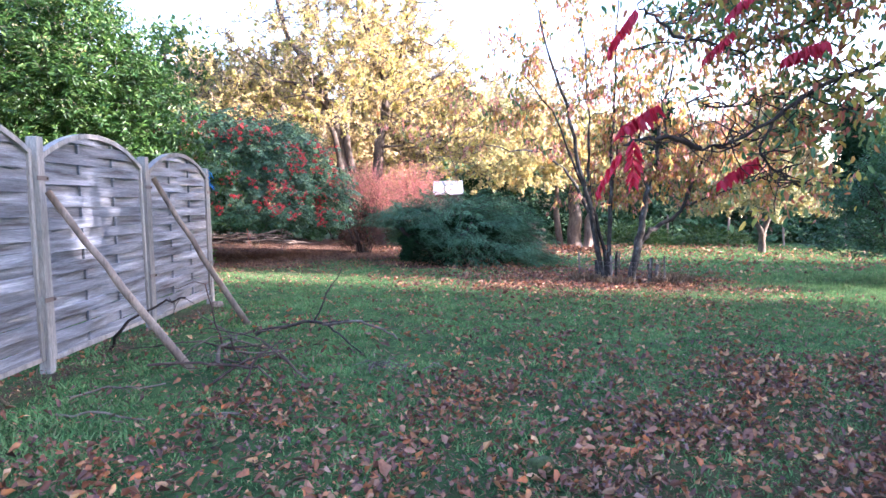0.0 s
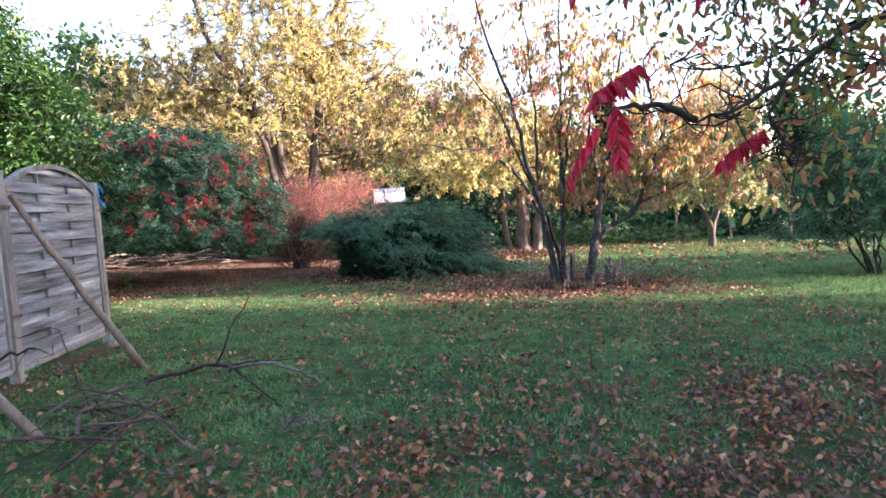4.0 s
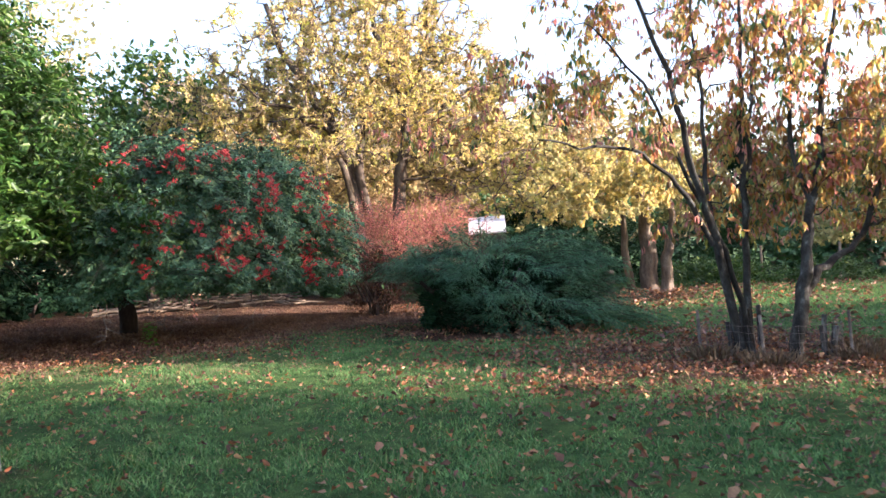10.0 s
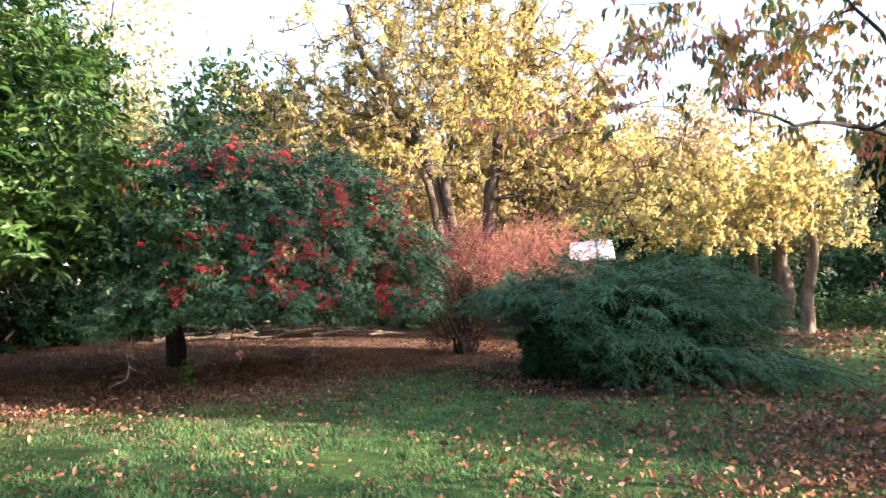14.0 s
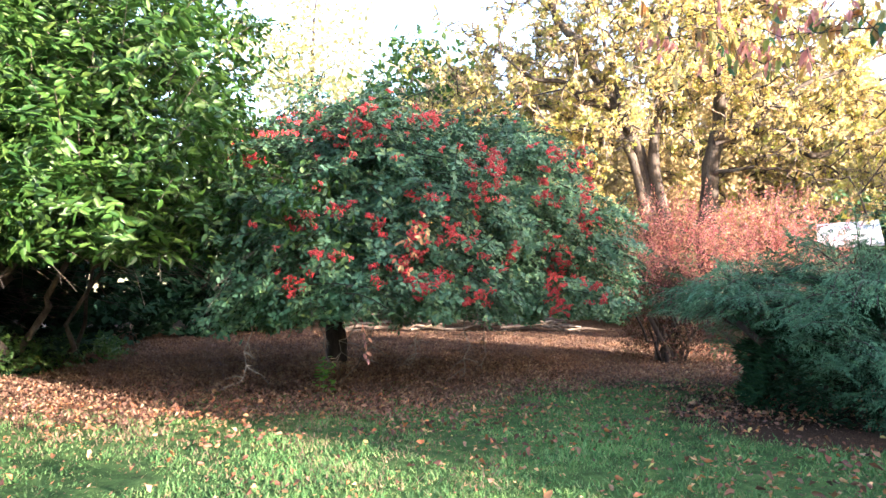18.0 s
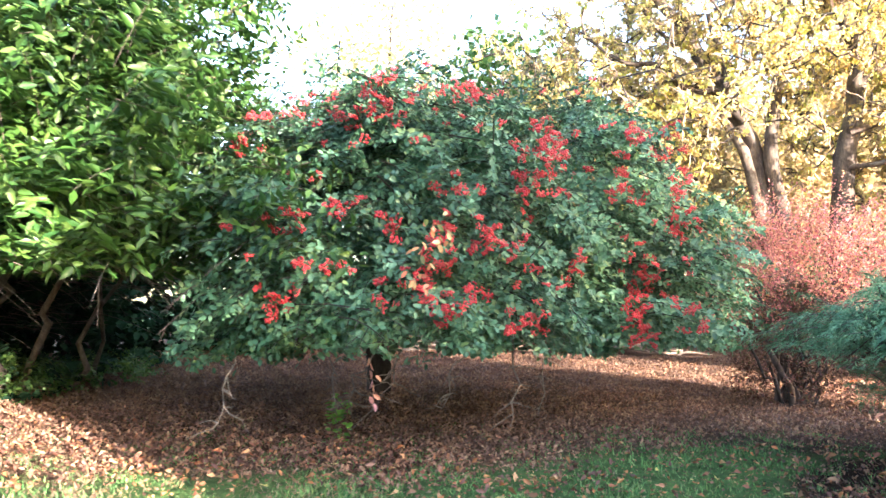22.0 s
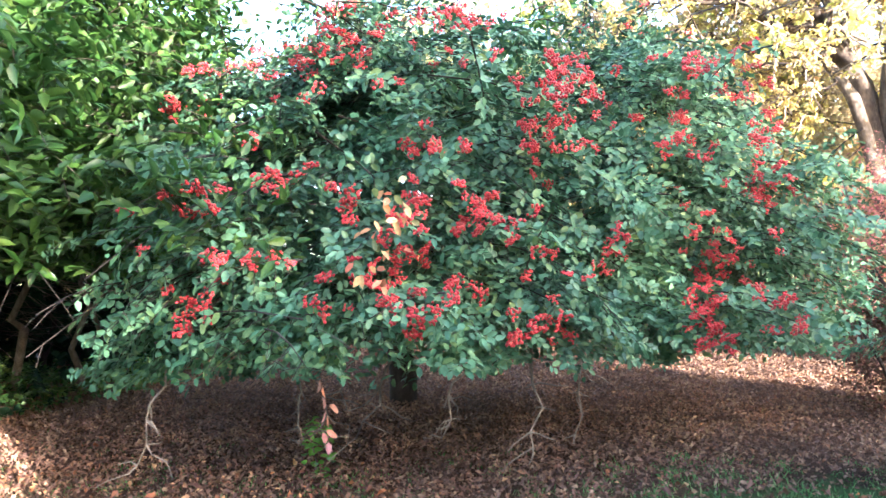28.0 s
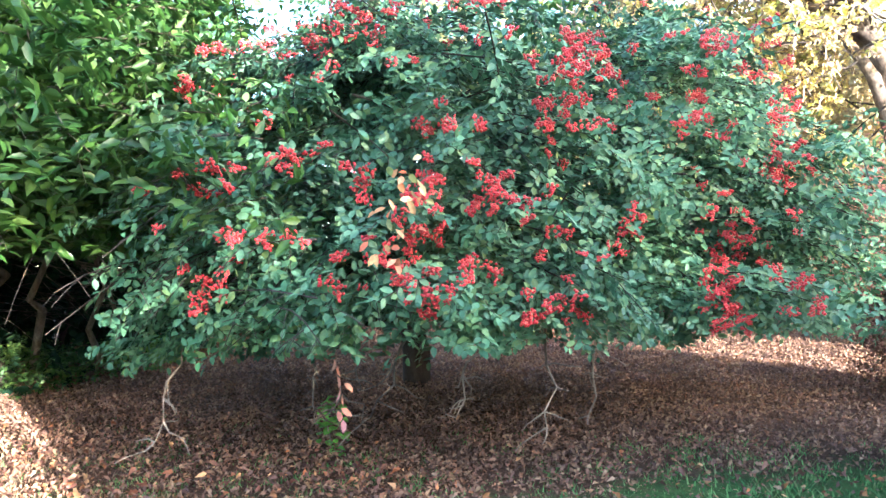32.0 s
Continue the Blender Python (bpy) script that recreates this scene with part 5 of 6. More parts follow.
# ---- woods behind, and trees beyond the view that shade the lawn ----
def wood_tree(name, label, mat, height, spread, count, leaf, seed, bark=M_BARK, pointed=False, low=0.18, thick=0.022):
    rng = np.random.default_rng(seed)
    ob = empty(name, (0, 0, 0), label, "tree")
    w = Wood(seed)
    line = bend(rng, (0, 0, -0.2), (0.1 * spread, 0, height * 0.85), 8, 0.015)
    w.tube(line, height * thick, height * thick * 0.27, 8)
    child("trunk", w.mesh("trunk", bark), ob)
    w = Wood(seed + 1)
    if pointed:
        h = rng.uniform(0.1, 1, 90)
        a = rng.uniform(0, 6.28, 90)
        targets = np.stack([np.cos(a) * spread * (1.05 - h), np.sin(a) * spread * (1.05 - h), height * (h * 0.97)], -1)
    else:
        targets = in_dome(rng, 80, dict(c=(0, 0), rx=spread, ry=spread * 0.9, z0=height * low, z1=height), 0.45)
    lines = branching(rng, w, [(p, 0.06) for p in line[2:]], targets, 0.07, 0.012, 0.1)
    child("branchwork", w.mesh("branchwork", bark), ob, kind="stuff")
    pts = lines[:, 1:].reshape(-1, 3)
    p = pts[rng.integers(0, len(pts), count)] + rng.normal(size=(count, 3)) * spread * 0.13
    child("crown", leaves("crown", p, rng.normal(size=(count, 3)) - Z * 0.3, rng.normal(size=(count, 3)), leaf * rng.uniform(0.6, 1.3, count), 0.6, mat, "diamond", 0.1), ob, kind="stuff")
    return ob


def plant(kinds, rows):
    used = set()
    for key, x, y, size, turn, *wide in rows:
        ob = kinds[key]
        w = wide[0] if wide else size
        m = pose(x, y, g(x, y), 0, 0, turn) @ Matrix.Diagonal((w, w, size, 1))
        if key in used:
            copy_thing(ob, m)
        else:
            ob.matrix_basis = m
            used.add(key)


KINDS = {
    "green": wood_tree("green_tree", "mid-green leafy tree behind the shrubs", M_GREEN, 8, 2.6, 10500, 0.23, 81),
    "brown": wood_tree("brown_autumn_tree", "half-bare autumn tree with brown and yellow leaves", M_BROWN, 9, 3.2, 17000, 0.2, 82),
    "yellow": wood_tree("yellow_autumn_tree", "autumn tree with pale yellow leaves", M_PALE, 9, 3.0, 16000, 0.2, 83),
    "pale": wood_tree("pale_tall_tree", "tall airy tree with small pale yellow leaves", M_PALE, 13, 3.6, 6500, 0.19, 85, M_DARKBARK, low=0.05, thick=0.008),
    "dark": wood_tree("dark_conifer", "dark blue-green conifer at the end of the garden", M_DARK, 10, 2.4, 10500, 0.27, 84, M_DARKBARK, True),
}
plant(KINDS, (
    ("green", 4.6, 27.5, 1.05, 10), ("green", -3.2, 22.5, 0.95, 80), ("pale", 1.4, 31.5, 1.05, 0), ("brown", 7.0, 31.5, 0.95, 40),
    ("brown", 10.5, 33, 1.05, 120), ("brown", 15.0, 30, 1.1, 200), ("yellow", 18.5, 28.5, 1.0, 60), ("brown", 22.5, 28.5, 1.05, 300),
    ("yellow", 26.5, 26.5, 0.85, 150), ("dark", 31, 26.5, 0.75, 0), ("brown", 35, 24, 0.8, 20), ("dark", 37, 19.5, 0.95, 70), ("dark", 39.5, 15, 0.9, 140),
    ("green", 43, 20, 1.0, 30), ("brown", 1.5, 40, 1.2, 260), ("brown", 14, 40, 1.2, 330), ("brown", 26, 38, 1.1, 90), ("green", -7.5, 28, 1.1, 200),
    ("green", 41, 9, 0.9, 220), ("dark", 21.5, 33, 0.8, 10), ("brown", 18.5, 34, 1.0, 15), ("brown", 12.5, 29.5, 0.75, 75), ("yellow", 23, 34, 0.95, 250), ("brown", 4.5, 34, 0.95, 135), ("brown", 30, 31, 0.85, 180), ("green", 46, 14, 1.0, 5), ("yellow", 29, 22.5, 0.5, 95), ("brown", 34, 21.5, 1.0, 44), ("green", 38.5, 17, 0.8, 111), ("brown", 38.5, 12.2, 0.8, 222), ("green", 40, 6, 0.9, 313), ("brown", 31.5, 24.5, 0.75, 10),
))
# added out of view as shadow casters, spaced to leave sunlit gaps
plant({"shade": wood_tree("tall_garden_tree", "unseen tall evergreen tree added to shade the lawn", M_GREEN, 11, 3.6, 10500, 0.345, 91, low=0.05)}, (
    ("shade", 21.9, 3.9, 1.12, 0, 0.7), ("shade", 12.6, -0.4, 1.0, 70), ("shade", 9.0, -4.2, 1.0, 150), ("shade", 17.6, -2.9, 1.1, 220, 1.12), ("shade", 4.5, -7.5, 0.95, 300), ("shade", 26.1, 0.7, 1.1, 20, 0.66), ("shade", 13.5, -7.5, 1.1, 100), ("shade", 18.3, -9.0, 1.1, 200, 0.66), ("shade", 28.0, 3.1, 1.1, 130, 0.44),
))

for k, (x, y, top, a) in enumerate(((12.5, 28, 3.2, 0), (17, 26.5, 3.4, -0.2), (21.5, 25, 3.0, -0.3), (26, 22.8, 2.4, -0.6), (30, 20.0, 2.0, -0.7), (33.2, 16.6, 1.8, -0.9), (35.5, 12.4, 1.7, -1.1), (37, 8, 1.7, -1.4), (8, 30, 2.0, 0), (3.5, 30.5, 2.0, 0), (-1.5, 29, 2.4, 0.3))):
    hedge = leafy("far_hedge", "section of the dark hedge along the garden's end", "hedge", (lobe(x, y, 2.6, 1.3, -0.9, top, 3, a),),
                  M_SHRUB, 0.26, "oval", 0.65, 95, 10, 0.8, 0.15, 0.0, 95 + k, (((x, y), (x + 0.3, y, top * 0.6), 0.05), ((x + 0.8, y - 0.3), (x + 1.1, y, top * 0.6), 0.04), ((x - 0.9, y + 0.2), (x - 1.2, y, top * 0.6), 0.04)), M_DARKBARK, layers=(1.0, 0.8), twig=0)
    tagged(hedge, group="far hedge")
leafy("ivy_mound", "low mound of bright green ivy and brambles", "brambles",
      (lobe(21.8, 20.6, 2.0, 1.1, -0.6, 0.55, 2.6, -0.4), lobe(25.0, 18.6, 1.6, 0.9, -0.7, 0.2, 2.6, -0.4)), M_GREEN, 0.12, "oval", 0.6, 130, 12, 0.5, 0.12, 0.0, 96, twig=0)
leafy("ivy_covered_shrub", "dark ivy-covered shrub beside the thick trunks", "shrub",
      (lobe(15.6, 22.4, 2.0, 1.4, -0.2, 2.6), lobe(19.6, 22.6, 1.6, 1.2, -0.3, 2.0)), M_DARK, 0.12, "oval", 0.6, 150, 12, 0.5, 0.15, 0.0, 97, twig=0)


# ---- the shed, wall stones and far house ----
def shed():
    ob = empty("garden_shed", (12.6, 20.95, g(12.6, 20.95) + 0.08), "low garden shed with a white sheet roof and dark boards", "shed")
    turn = math.radians(-32)
    bm = bmesh.new()
    box(bm, -0.05, 0.9, -0.8, 0.8, 0.0, 1.85)
    part("wall", bm, M_GREYWALL, ob)
    for s in (-1, 1):
        bm = bmesh.new()
        box(bm, -0.1, 0.92, -0.56, 0.56, -0.02, 0.02)
        bmesh.ops.transform(bm, matrix=pose(0, s * 0.48, 2.05, -s * 25), verts=bm.verts)
        part("roof_sheet", bm, M_WHITE, ob)
    for x in (-0.05, 0.9):
        bm = bmesh.new()
        v = [bm.verts.new(c) for c in ((x, -0.8, 1.85), (x, 0.8, 1.85), (x, 0, 2.22))]
        f = bm.faces.new(v)
        e = bmesh.ops.extrude_face_region(bm, geom=[f])
        bmesh.ops.translate(bm, vec=(0.03, 0, 0), verts=[a for a in e["geom"] if isinstance(a, bmesh.types.BMVert)])
        bmesh.ops.recalc_face_normals(bm, faces=bm.faces)
        part("gable", bm, M_GREYWALL, ob)
    ob.rotation_euler = (0, 0, turn)


shed()


def lump_mesh(rng, name, sx, sy, sz, mat, sub=2, amp=0.15):
    bm = bmesh.new()
    bmesh.ops.create_icosphere(bm, subdivisions=sub, radius=1)
    off = Vector((rng.uniform(0, 50), 0, 0))
    for v in bm.verts:
        c = v.co * (1 + amp * noise.noise(v.co * 1.5 + off))
        v.co = Vector([math.copysign(abs(a) ** 0.5, a) for a in c])
        v.co.x, v.co.y, v.co.z = v.co.x * sx, v.co.y * sy, v.co.z * sz
    me = bpy.data.meshes.new(name)
    bm.to_mesh(me)
    bm.free()
    me.materials.append(mat)
    for p in me.polygons:
        p.use_smooth = True
    return me


def stone_wall():
    rng = random.Random(31)
    ob = empty("old_stone_wall", (15.6, 19.5, g(15.6, 19.5)), "short remnant of a pale rough stone wall", "wall")
    kinds = [lump_mesh(rng, "stone", rng.uniform(0.11, 0.15), 0.14, 0.066, M_STONE, 2, 0.3) for _ in range(5)]
    for row in range(8):
        for k in range(4 if row < 6 else 3):
            s = new("stone", rng.choice(kinds))
            s.parent = ob
            s.location = (-0.38 + 0.245 * k + (0.12 if row % 2 else 0) + rng.uniform(-0.02, 0.02), rng.uniform(-0.03, 0.03), 0.06 + 0.122 * row)
            s.rotation_euler = (rng.uniform(-0.1, 0.1), rng.uniform(-0.1, 0.1), rng.uniform(-0.2, 0.2))
    ob.rotation_euler = (0, 0, radians(-35))


stone_wall()
rs = random.Random(6)
stone = new("stone", lump_mesh(rs, "stone", 0.08, 0.06, 0.045, M_STICK))
stone.location = (2.12, 9.25, g(2.12, 9.25) + 0.03)
tagged(stone, "pale rounded stone at the foot of the fence", "stone")


STUMP = (2.17, 2.66)
stump = new("mossy_stump", lump_mesh(rs, "mossy_stump", 0.06, 0.05, 0.05, M_MOSS, 3, 0.35))
stump.location = (STUMP[0], STUMP[1], g(*STUMP) + 0.035)
tagged(stump, "small mossy stump among the fallen leaves", "stump")


def far_house():
    ob = empty("far_house", (33.5, 24.0, g(33.5, 24) - 0.3), "distant house with a steep blue-grey slate roof among trees", "house")
    bm = bmesh.new()
    box(bm, -2.2, 2.2, -2, 2, 0, 2.2)
    part("wall", bm, M_STONE, ob)
    bm = bmesh.new()
    v = [bm.verts.new(c) for c in ((-2.4, -2.2, 2.2), (2.4, -2.2, 2.2), (2.4, 2.2, 2.2), (-2.4, 2.2, 2.2), (0, 0, 5.6))]
    for f in ((0, 1, 4), (1, 2, 4), (2, 3, 4), (3, 0, 4), (3, 2, 1, 0)):
        bm.faces.new([v[i] for i in f])
    part("roof", bm, M_SLATE, ob)
    ob.rotation_euler = (0, 0, radians(20))


far_house()


# ---- stakes of the far boundary, and the wire guard ----
def stakes():
    w = Wood(3)
    w.tube([(0, 0, -0.1), (0.01, 0, 0.6), (0, 0.01, 1.25)], 0.05, 0.045, 6)
    me = w.mesh("boundary_stake", M_PALEBARK)
    first = tagged(new("boundary_stake", me), "grey wooden stake of the far boundary fence", "stake", "boundary stakes")
    r = random.Random(5)
    for i, (x, y) in enumerate(((24.2, 20.6), (26.2, 19.0), (27.8, 17.4), (29.3, 15.6), (30.6, 13.7), (31.6, 11.7), (32.4, 9.6))):
        m = pose(x, y, g(x, y), r.uniform(-4, 4), r.uniform(-4, 4), r.uniform(0, 360))
        if i == 0:
            first.matrix_basis = m
        else:
            copy_thing(first, m)


stakes()


def wire_guard():
    z0 = g(10, 9.7)
    ob = empty("wire_tree_guard", (10.0, 9.7, z0), "low rusty wire mesh guard round the tree's foot", "wire guard")
    r = random.Random(9)
    for x, y in ((9.5, 10.3), (10.5, 9.0), (9.45, 9.35), (10.55, 10.25)):
        w = Wood(8)
        w.tube([(x, y, g(x, y) - 0.1), (x + r.uniform(-0.04, 0.04), y, g(x, y) + 0.55)], 0.022, 0.018, 6)
        child("stake", w.mesh("stake", M_STICK), ob)
    w = Wood(9)
    ring = [(10 + 0.78 * math.cos(a), 9.7 + 0.78 * math.sin(a)) for a in np.linspace(0, 2 * math.pi, 49)]
    for x, y in ring[:-1]:
        w.tube([(x, y, g(x, y)), (x + r.uniform(-0.01, 0.01), y, g(x, y) + 0.44)], 0.0022, 0.0022, 4)
    for h in (0.05, 0.15, 0.25, 0.35, 0.43):
        w.tube([(x, y, g(x, y) + h + r.uniform(-0.01, 0.01)) for x, y in ring], 0.0022, 0.0022, 4)
    child("mesh", w.mesh("mesh", M_WIRE), ob)
    for k in range(13):
        a = r.uniform(0, 6.28)
        x, y = (9.9 + 0.25 * math.cos(a), 9.95 + 0.2 * math.sin(a)) if k < 9 else (10.3 + 0.07 * (k - 9), 9.25 - 0.05 * (k % 2))
        w = Wood(20 + k)
        w.tube([(x, y, g(x, y) - 0.06), (x + r.uniform(-0.05, 0.05), y + r.uniform(-0.05, 0.05), g(x, y) + r.uniform(0.3, 0.62))], 0.034, 0.028, 6)
        tagged(new("cut_stem", w.mesh("cut_stem", M_LICHEN)), "grey cut stem stub beside the tree's foot", "stump", "cut stems")


wire_guard()


def tuft(name, label, places, mat, height, count, seed, spread=0.12):
    rng = np.random.default_rng(seed)
    for x, y, r in places:
        n = int(count * r / 0.3)
        a, q = rng.uniform(0, 6.28, n), r * np.sqrt(rng.random(n))
        px, py = x + q * np.cos(a), y + q * np.sin(a)
        p = np.stack([px, py, gz(px, py) - 0.01], -1)
        ax = unit(np.stack([np.cos(a) * 0.5, np.sin(a) * 0.5, np.ones(n)], -1) + rng.normal(size=(n, 3)) * 0.3)
        ob = new(name, leaves(name, p, ax, rng.normal(size=(n, 3)) * (1, 1, 0.2), height * rng.uniform(0.5, 1.2, n), 0.035, mat, "lance", 0.08))
        tagged(ob, label, "grass tuft", "grass tufts", "stuff")


tuft("dry_grass_tuft", "tuft of dry straw-coloured grass", ((9.35, 9.2, 0.3), (10.9, 9.15, 0.35), (10.4, 8.85, 0.25), (9.3, 9.9, 0.25)), M_DRY, 0.2, 300, 3)


# ---- cut and fallen branches by the fence ----
def branch(name, label, lines, mat, category="branch", seed=0, side=4):
    """A fallen branch: crooked lines with their radii, and small side twigs."""
    rng = np.random.default_rng(seed)
    w = Wood(seed)
    for pts, r0, r1 in lines:
        pts = np.array(pts, float)
        k = np.linspace(0, len(pts) - 1, 3 * len(pts) - 2)
        l = np.stack([np.interp(k, np.arange(len(pts)), pts[:, j]) for j in range(3)], -1)
        l[1:-1] += rng.normal(size=l[1:-1].shape) * 0.008
        w.tube(l, r0, r1, 6)
        for _ in range(side):
            j = rng.integers(1, len(l))
            e = l[j] + rng.normal(size=3) * (0.13, 0.13, 0.06)
            e[2] = max(e[2], g(e[0], e[1]) + 0.01)
            w.tube(bend(rng, l[j], e, 4, 0.08), r1 * 0.7, r1 * 0.3, 4)
    return tagged(new(name, w.mesh(name, mat)), label, category, "fallen branches")


branch("fallen_branch", "long forked bare branch lying on the grass", [
    ([(1.9, 6.72, 0.15), (1.96, 6.65, 0.19), (2.2, 6.5, 0.24), (2.3, 6.25, 0.3), (2.38, 6.08, 0.28)], 0.02, 0.014),
    ([(2.27, 6.07, 0.33), (2.38, 6.0, 0.58), (2.52, 5.96, 0.81)], 0.010, 0.005),
    ([(2.36, 6.1, 0.29), (2.55, 6.1, 0.29), (2.75, 6.06, 0.27), (2.98, 6.04, 0.25)], 0.008, 0.004),
    ([(2.38, 6.0, 0.28), (2.44, 5.75, 0.18), (2.54, 5.53, 0.03)], 0.010, 0.005)], M_DARKBARK, seed=1, side=1)
branch("fallen_branch", "pale peeled end of the forked branch", [
    ([(2.37, 6.11, 0.28), (2.42, 5.8, 0.33), (2.49, 5.5, 0.36), (2.58, 5.4, 0.32), (2.69, 5.3, 0.26), (2.72, 5.26, 0.22)], 0.014, 0.007)], M_STICK, seed=21, side=1)
branch("fallen_branch", "pale grey forked branch at the edge of the brushwood", [
    ([(1.25, 5.5, 0.17), (1.27, 5.58, 0.26), (1.32, 5.66, 0.28), (1.42, 5.78, 0.26), (1.46, 5.82, 0.28), (1.52, 5.98, 0.28), (1.64, 6.25, 0.26)], 0.016, 0.008),
    ([(1.46, 5.82, 0.27), (1.59, 5.75, 0.24), (1.7, 5.7, 0.23), (1.75, 5.58, 0.2)], 0.009, 0.005),
    ([(1.46, 5.82, 0.28), (1.38, 6.0, 0.38), (1.27, 6.3, 0.5)], 0.008, 0.004)], M_STICK, seed=22, side=1)
rt = random.Random(23)
for k in range(11):
    cx, cy, a = rt.gauss(2.52, 0.14), rt.gauss(4.95, 0.12), rt.uniform(0, 6.28)
    h, z = rt.uniform(0.08, 0.2), g(cx, cy)
    branch("fallen_twig", "short grey twig in a small heap on the grass", [
        ([(cx - h * math.cos(a), cy - h * math.sin(a), z + 0.02), (cx, cy, z + 0.05 + 0.05 * rt.random()), (cx + h * math.cos(a), cy + h * math.sin(a), z + 0.04)], 0.006, 0.003)], M_STICK, "twig", 40 + k, 2)
branch("fallen_branch", "dark crooked branch leaning on the propped pole", [
    ([(0.62, 6.95, 0.14), (0.66, 6.5, 0.35), (0.72, 6.4, 0.46), (1.0, 6.15, 0.62), (1.12, 6.0, 0.66)], 0.016, 0.006)], M_DARKBARK, seed=2, side=4)
branch("fallen_branch", "arched bare branch in the brushwood heap", [
    ([(0.78, 5.85, 0.16), (1.0, 5.6, 0.2), (1.25, 5.3, 0.2), (1.45, 5.1, 0.17), (1.52, 4.98, 0.1)], 0.013, 0.006)], M_TWIG, seed=3, side=8)
branch("fallen_branch", "upright thin branch stuck in the brushwood heap", [
    ([(1.42, 5.95, 0.1), (1.32, 5.85, 0.45), (1.24, 5.8, 0.78)], 0.010, 0.004)], M_TWIG, seed=4, side=5)
branch("fallen_branch", "short forked twig lying across the heap", [
    ([(1.35, 5.9, 0.24), (1.6, 5.75, 0.22), (1.72, 5.7, 0.2)], 0.010, 0.005)], M_TWIG, seed=8, side=4)
branch("fallen_branch", "pale curved stick on the grass", [
    ([(0.2, 5.25, 0.13), (0.45, 5.36, 0.14), (0.65, 5.26, 0.13), (0.82, 5.3, 0.12)], 0.009, 0.006)], M_POLE, seed=5, side=1)
branch("fallen_branch", "thin grey stick on the grass", [
    ([(0.1, 4.85, 0.13), (0.36, 4.68, 0.13), (0.57, 4.49, 0.1)], 0.008, 0.006)], M_STICK, seed=6, side=1)
branch("fallen_branch", "short thick stick with a pale cut end", [
    ([(0.82, 4.42, 0.1), (1.0, 4.34, 0.1), (1.15, 4.25, 0.08)], 0.010, 0.009)], M_STICK, seed=7, side=1)
rb = random.Random(17)
for k in range(8):
    a = rb.uniform(0, 6.28)
    cx, cy = rb.gauss(1.3, 0.22), rb.gauss(5.5, 0.25)
    dx, dy, size, rise = math.cos(a), math.sin(a), rb.uniform(0.18, 0.5), rb.uniform(0.02, 0.34)
    z = g(cx, cy)
    branch("fallen_branch", "thin dry twig in the brushwood heap", [
        ([(cx - size * dx, cy - size * dy, z + 0.02), (cx - 0.2 * size * dx, cy - 0.25 * size * dy, z + 0.1 + rise * 0.6), (cx + size * dx, cy + size * dy, z + 0.05 + rise)], rb.uniform(0.007, 0.012), 0.004)], M_STICK if k % 4 == 0 else M_TWIG, seed=10 + k, side=5)
branch("dark_weed_stem", "dark dead weed stem standing in the grass", [
    ([(5.05, 4.9, g(5.05, 4.9)), (5.08, 4.93, 0.0), (5.12, 4.95, 0.14)], 0.006, 0.003)], M_DARKBARK, "weed", 31, 4)


def stick_pile():
    """The long heap of sticks behind the cotoneaster."""
    rng = np.random.default_rng(14)
    for k in range(42):
        w = Wood(100 + k)
        x, y = rng.uniform(3.2, 8.6), 25.6 + rng.uniform(-0.6, 0.6)
        a = rng.normal(0.0, 0.25)
        z = g(x, y) + 0.05 + 0.4 * rng.random() * math.exp(-((y - 25.6) / 0.5) ** 2)
        h = rng.uniform(0.5, 1.1)
        d = np.array((math.cos(a), math.sin(a), rng.normal() * 0.06)) * h
        c = np.array((x, y, z))
        w.tube(bend(rng, c - d, c + d, 6, 0.03), rng.uniform(0.02, 0.05), 0.02, 6)
        tagged(new("stacked_stick", w.mesh("stacked_stick", M_PALEBARK if k % 2 else M_STICK)), "dry cut stick in a long low heap", "stick", "stick heap")


stick_pile()


# ---- saplings and weeds ----
def sapling(name, label, x, y, height, mat, seed, leaf=0.07, n=34):
    rng = np.random.default_rng(seed)
    z = g(x, y)
    ob = empty(name, (x, y, z), label, "plant")
    w = Wood(seed)
    line = bend(rng, (x, y, z - 0.02), (x + 0.03, y, z + height), 5, 0.05)
    w.tube(line, 0.006, 0.003, 4)
    child("stem", w.mesh("stem", M_STICK), ob)
    t = rng.uniform(0.05, 1, n)
    p = np.stack([np.interp(t, np.linspace(0, 1, 5), line[:, i]) for i in range(3)], -1) + rng.normal(size=(n, 3)) * 0.045
    child("foliage", leaves("foliage", p, unit(rng.normal(size=(n, 3)) * (1, 1, 0.3)), unit(rng.normal(size=(n, 3)) * 0.4 + Z), leaf * rng.uniform(0.6, 1.1, n), 0.7, mat, "oval", 0.08), ob)


sapling("sapling", "small bright green sapling growing through the leaf mould", 3.6, 16.15, 0.40, M_SAP, 5, 0.085, 70)
sapling("weed", "low green weed at the foot of the fence", 2.0, 7.85, 0.14, M_GREEN, 6, 0.05)
sapling("weed", "small nettle in the grass", 0.95, 6.6, 0.16, M_GREEN, 7, 0.05)

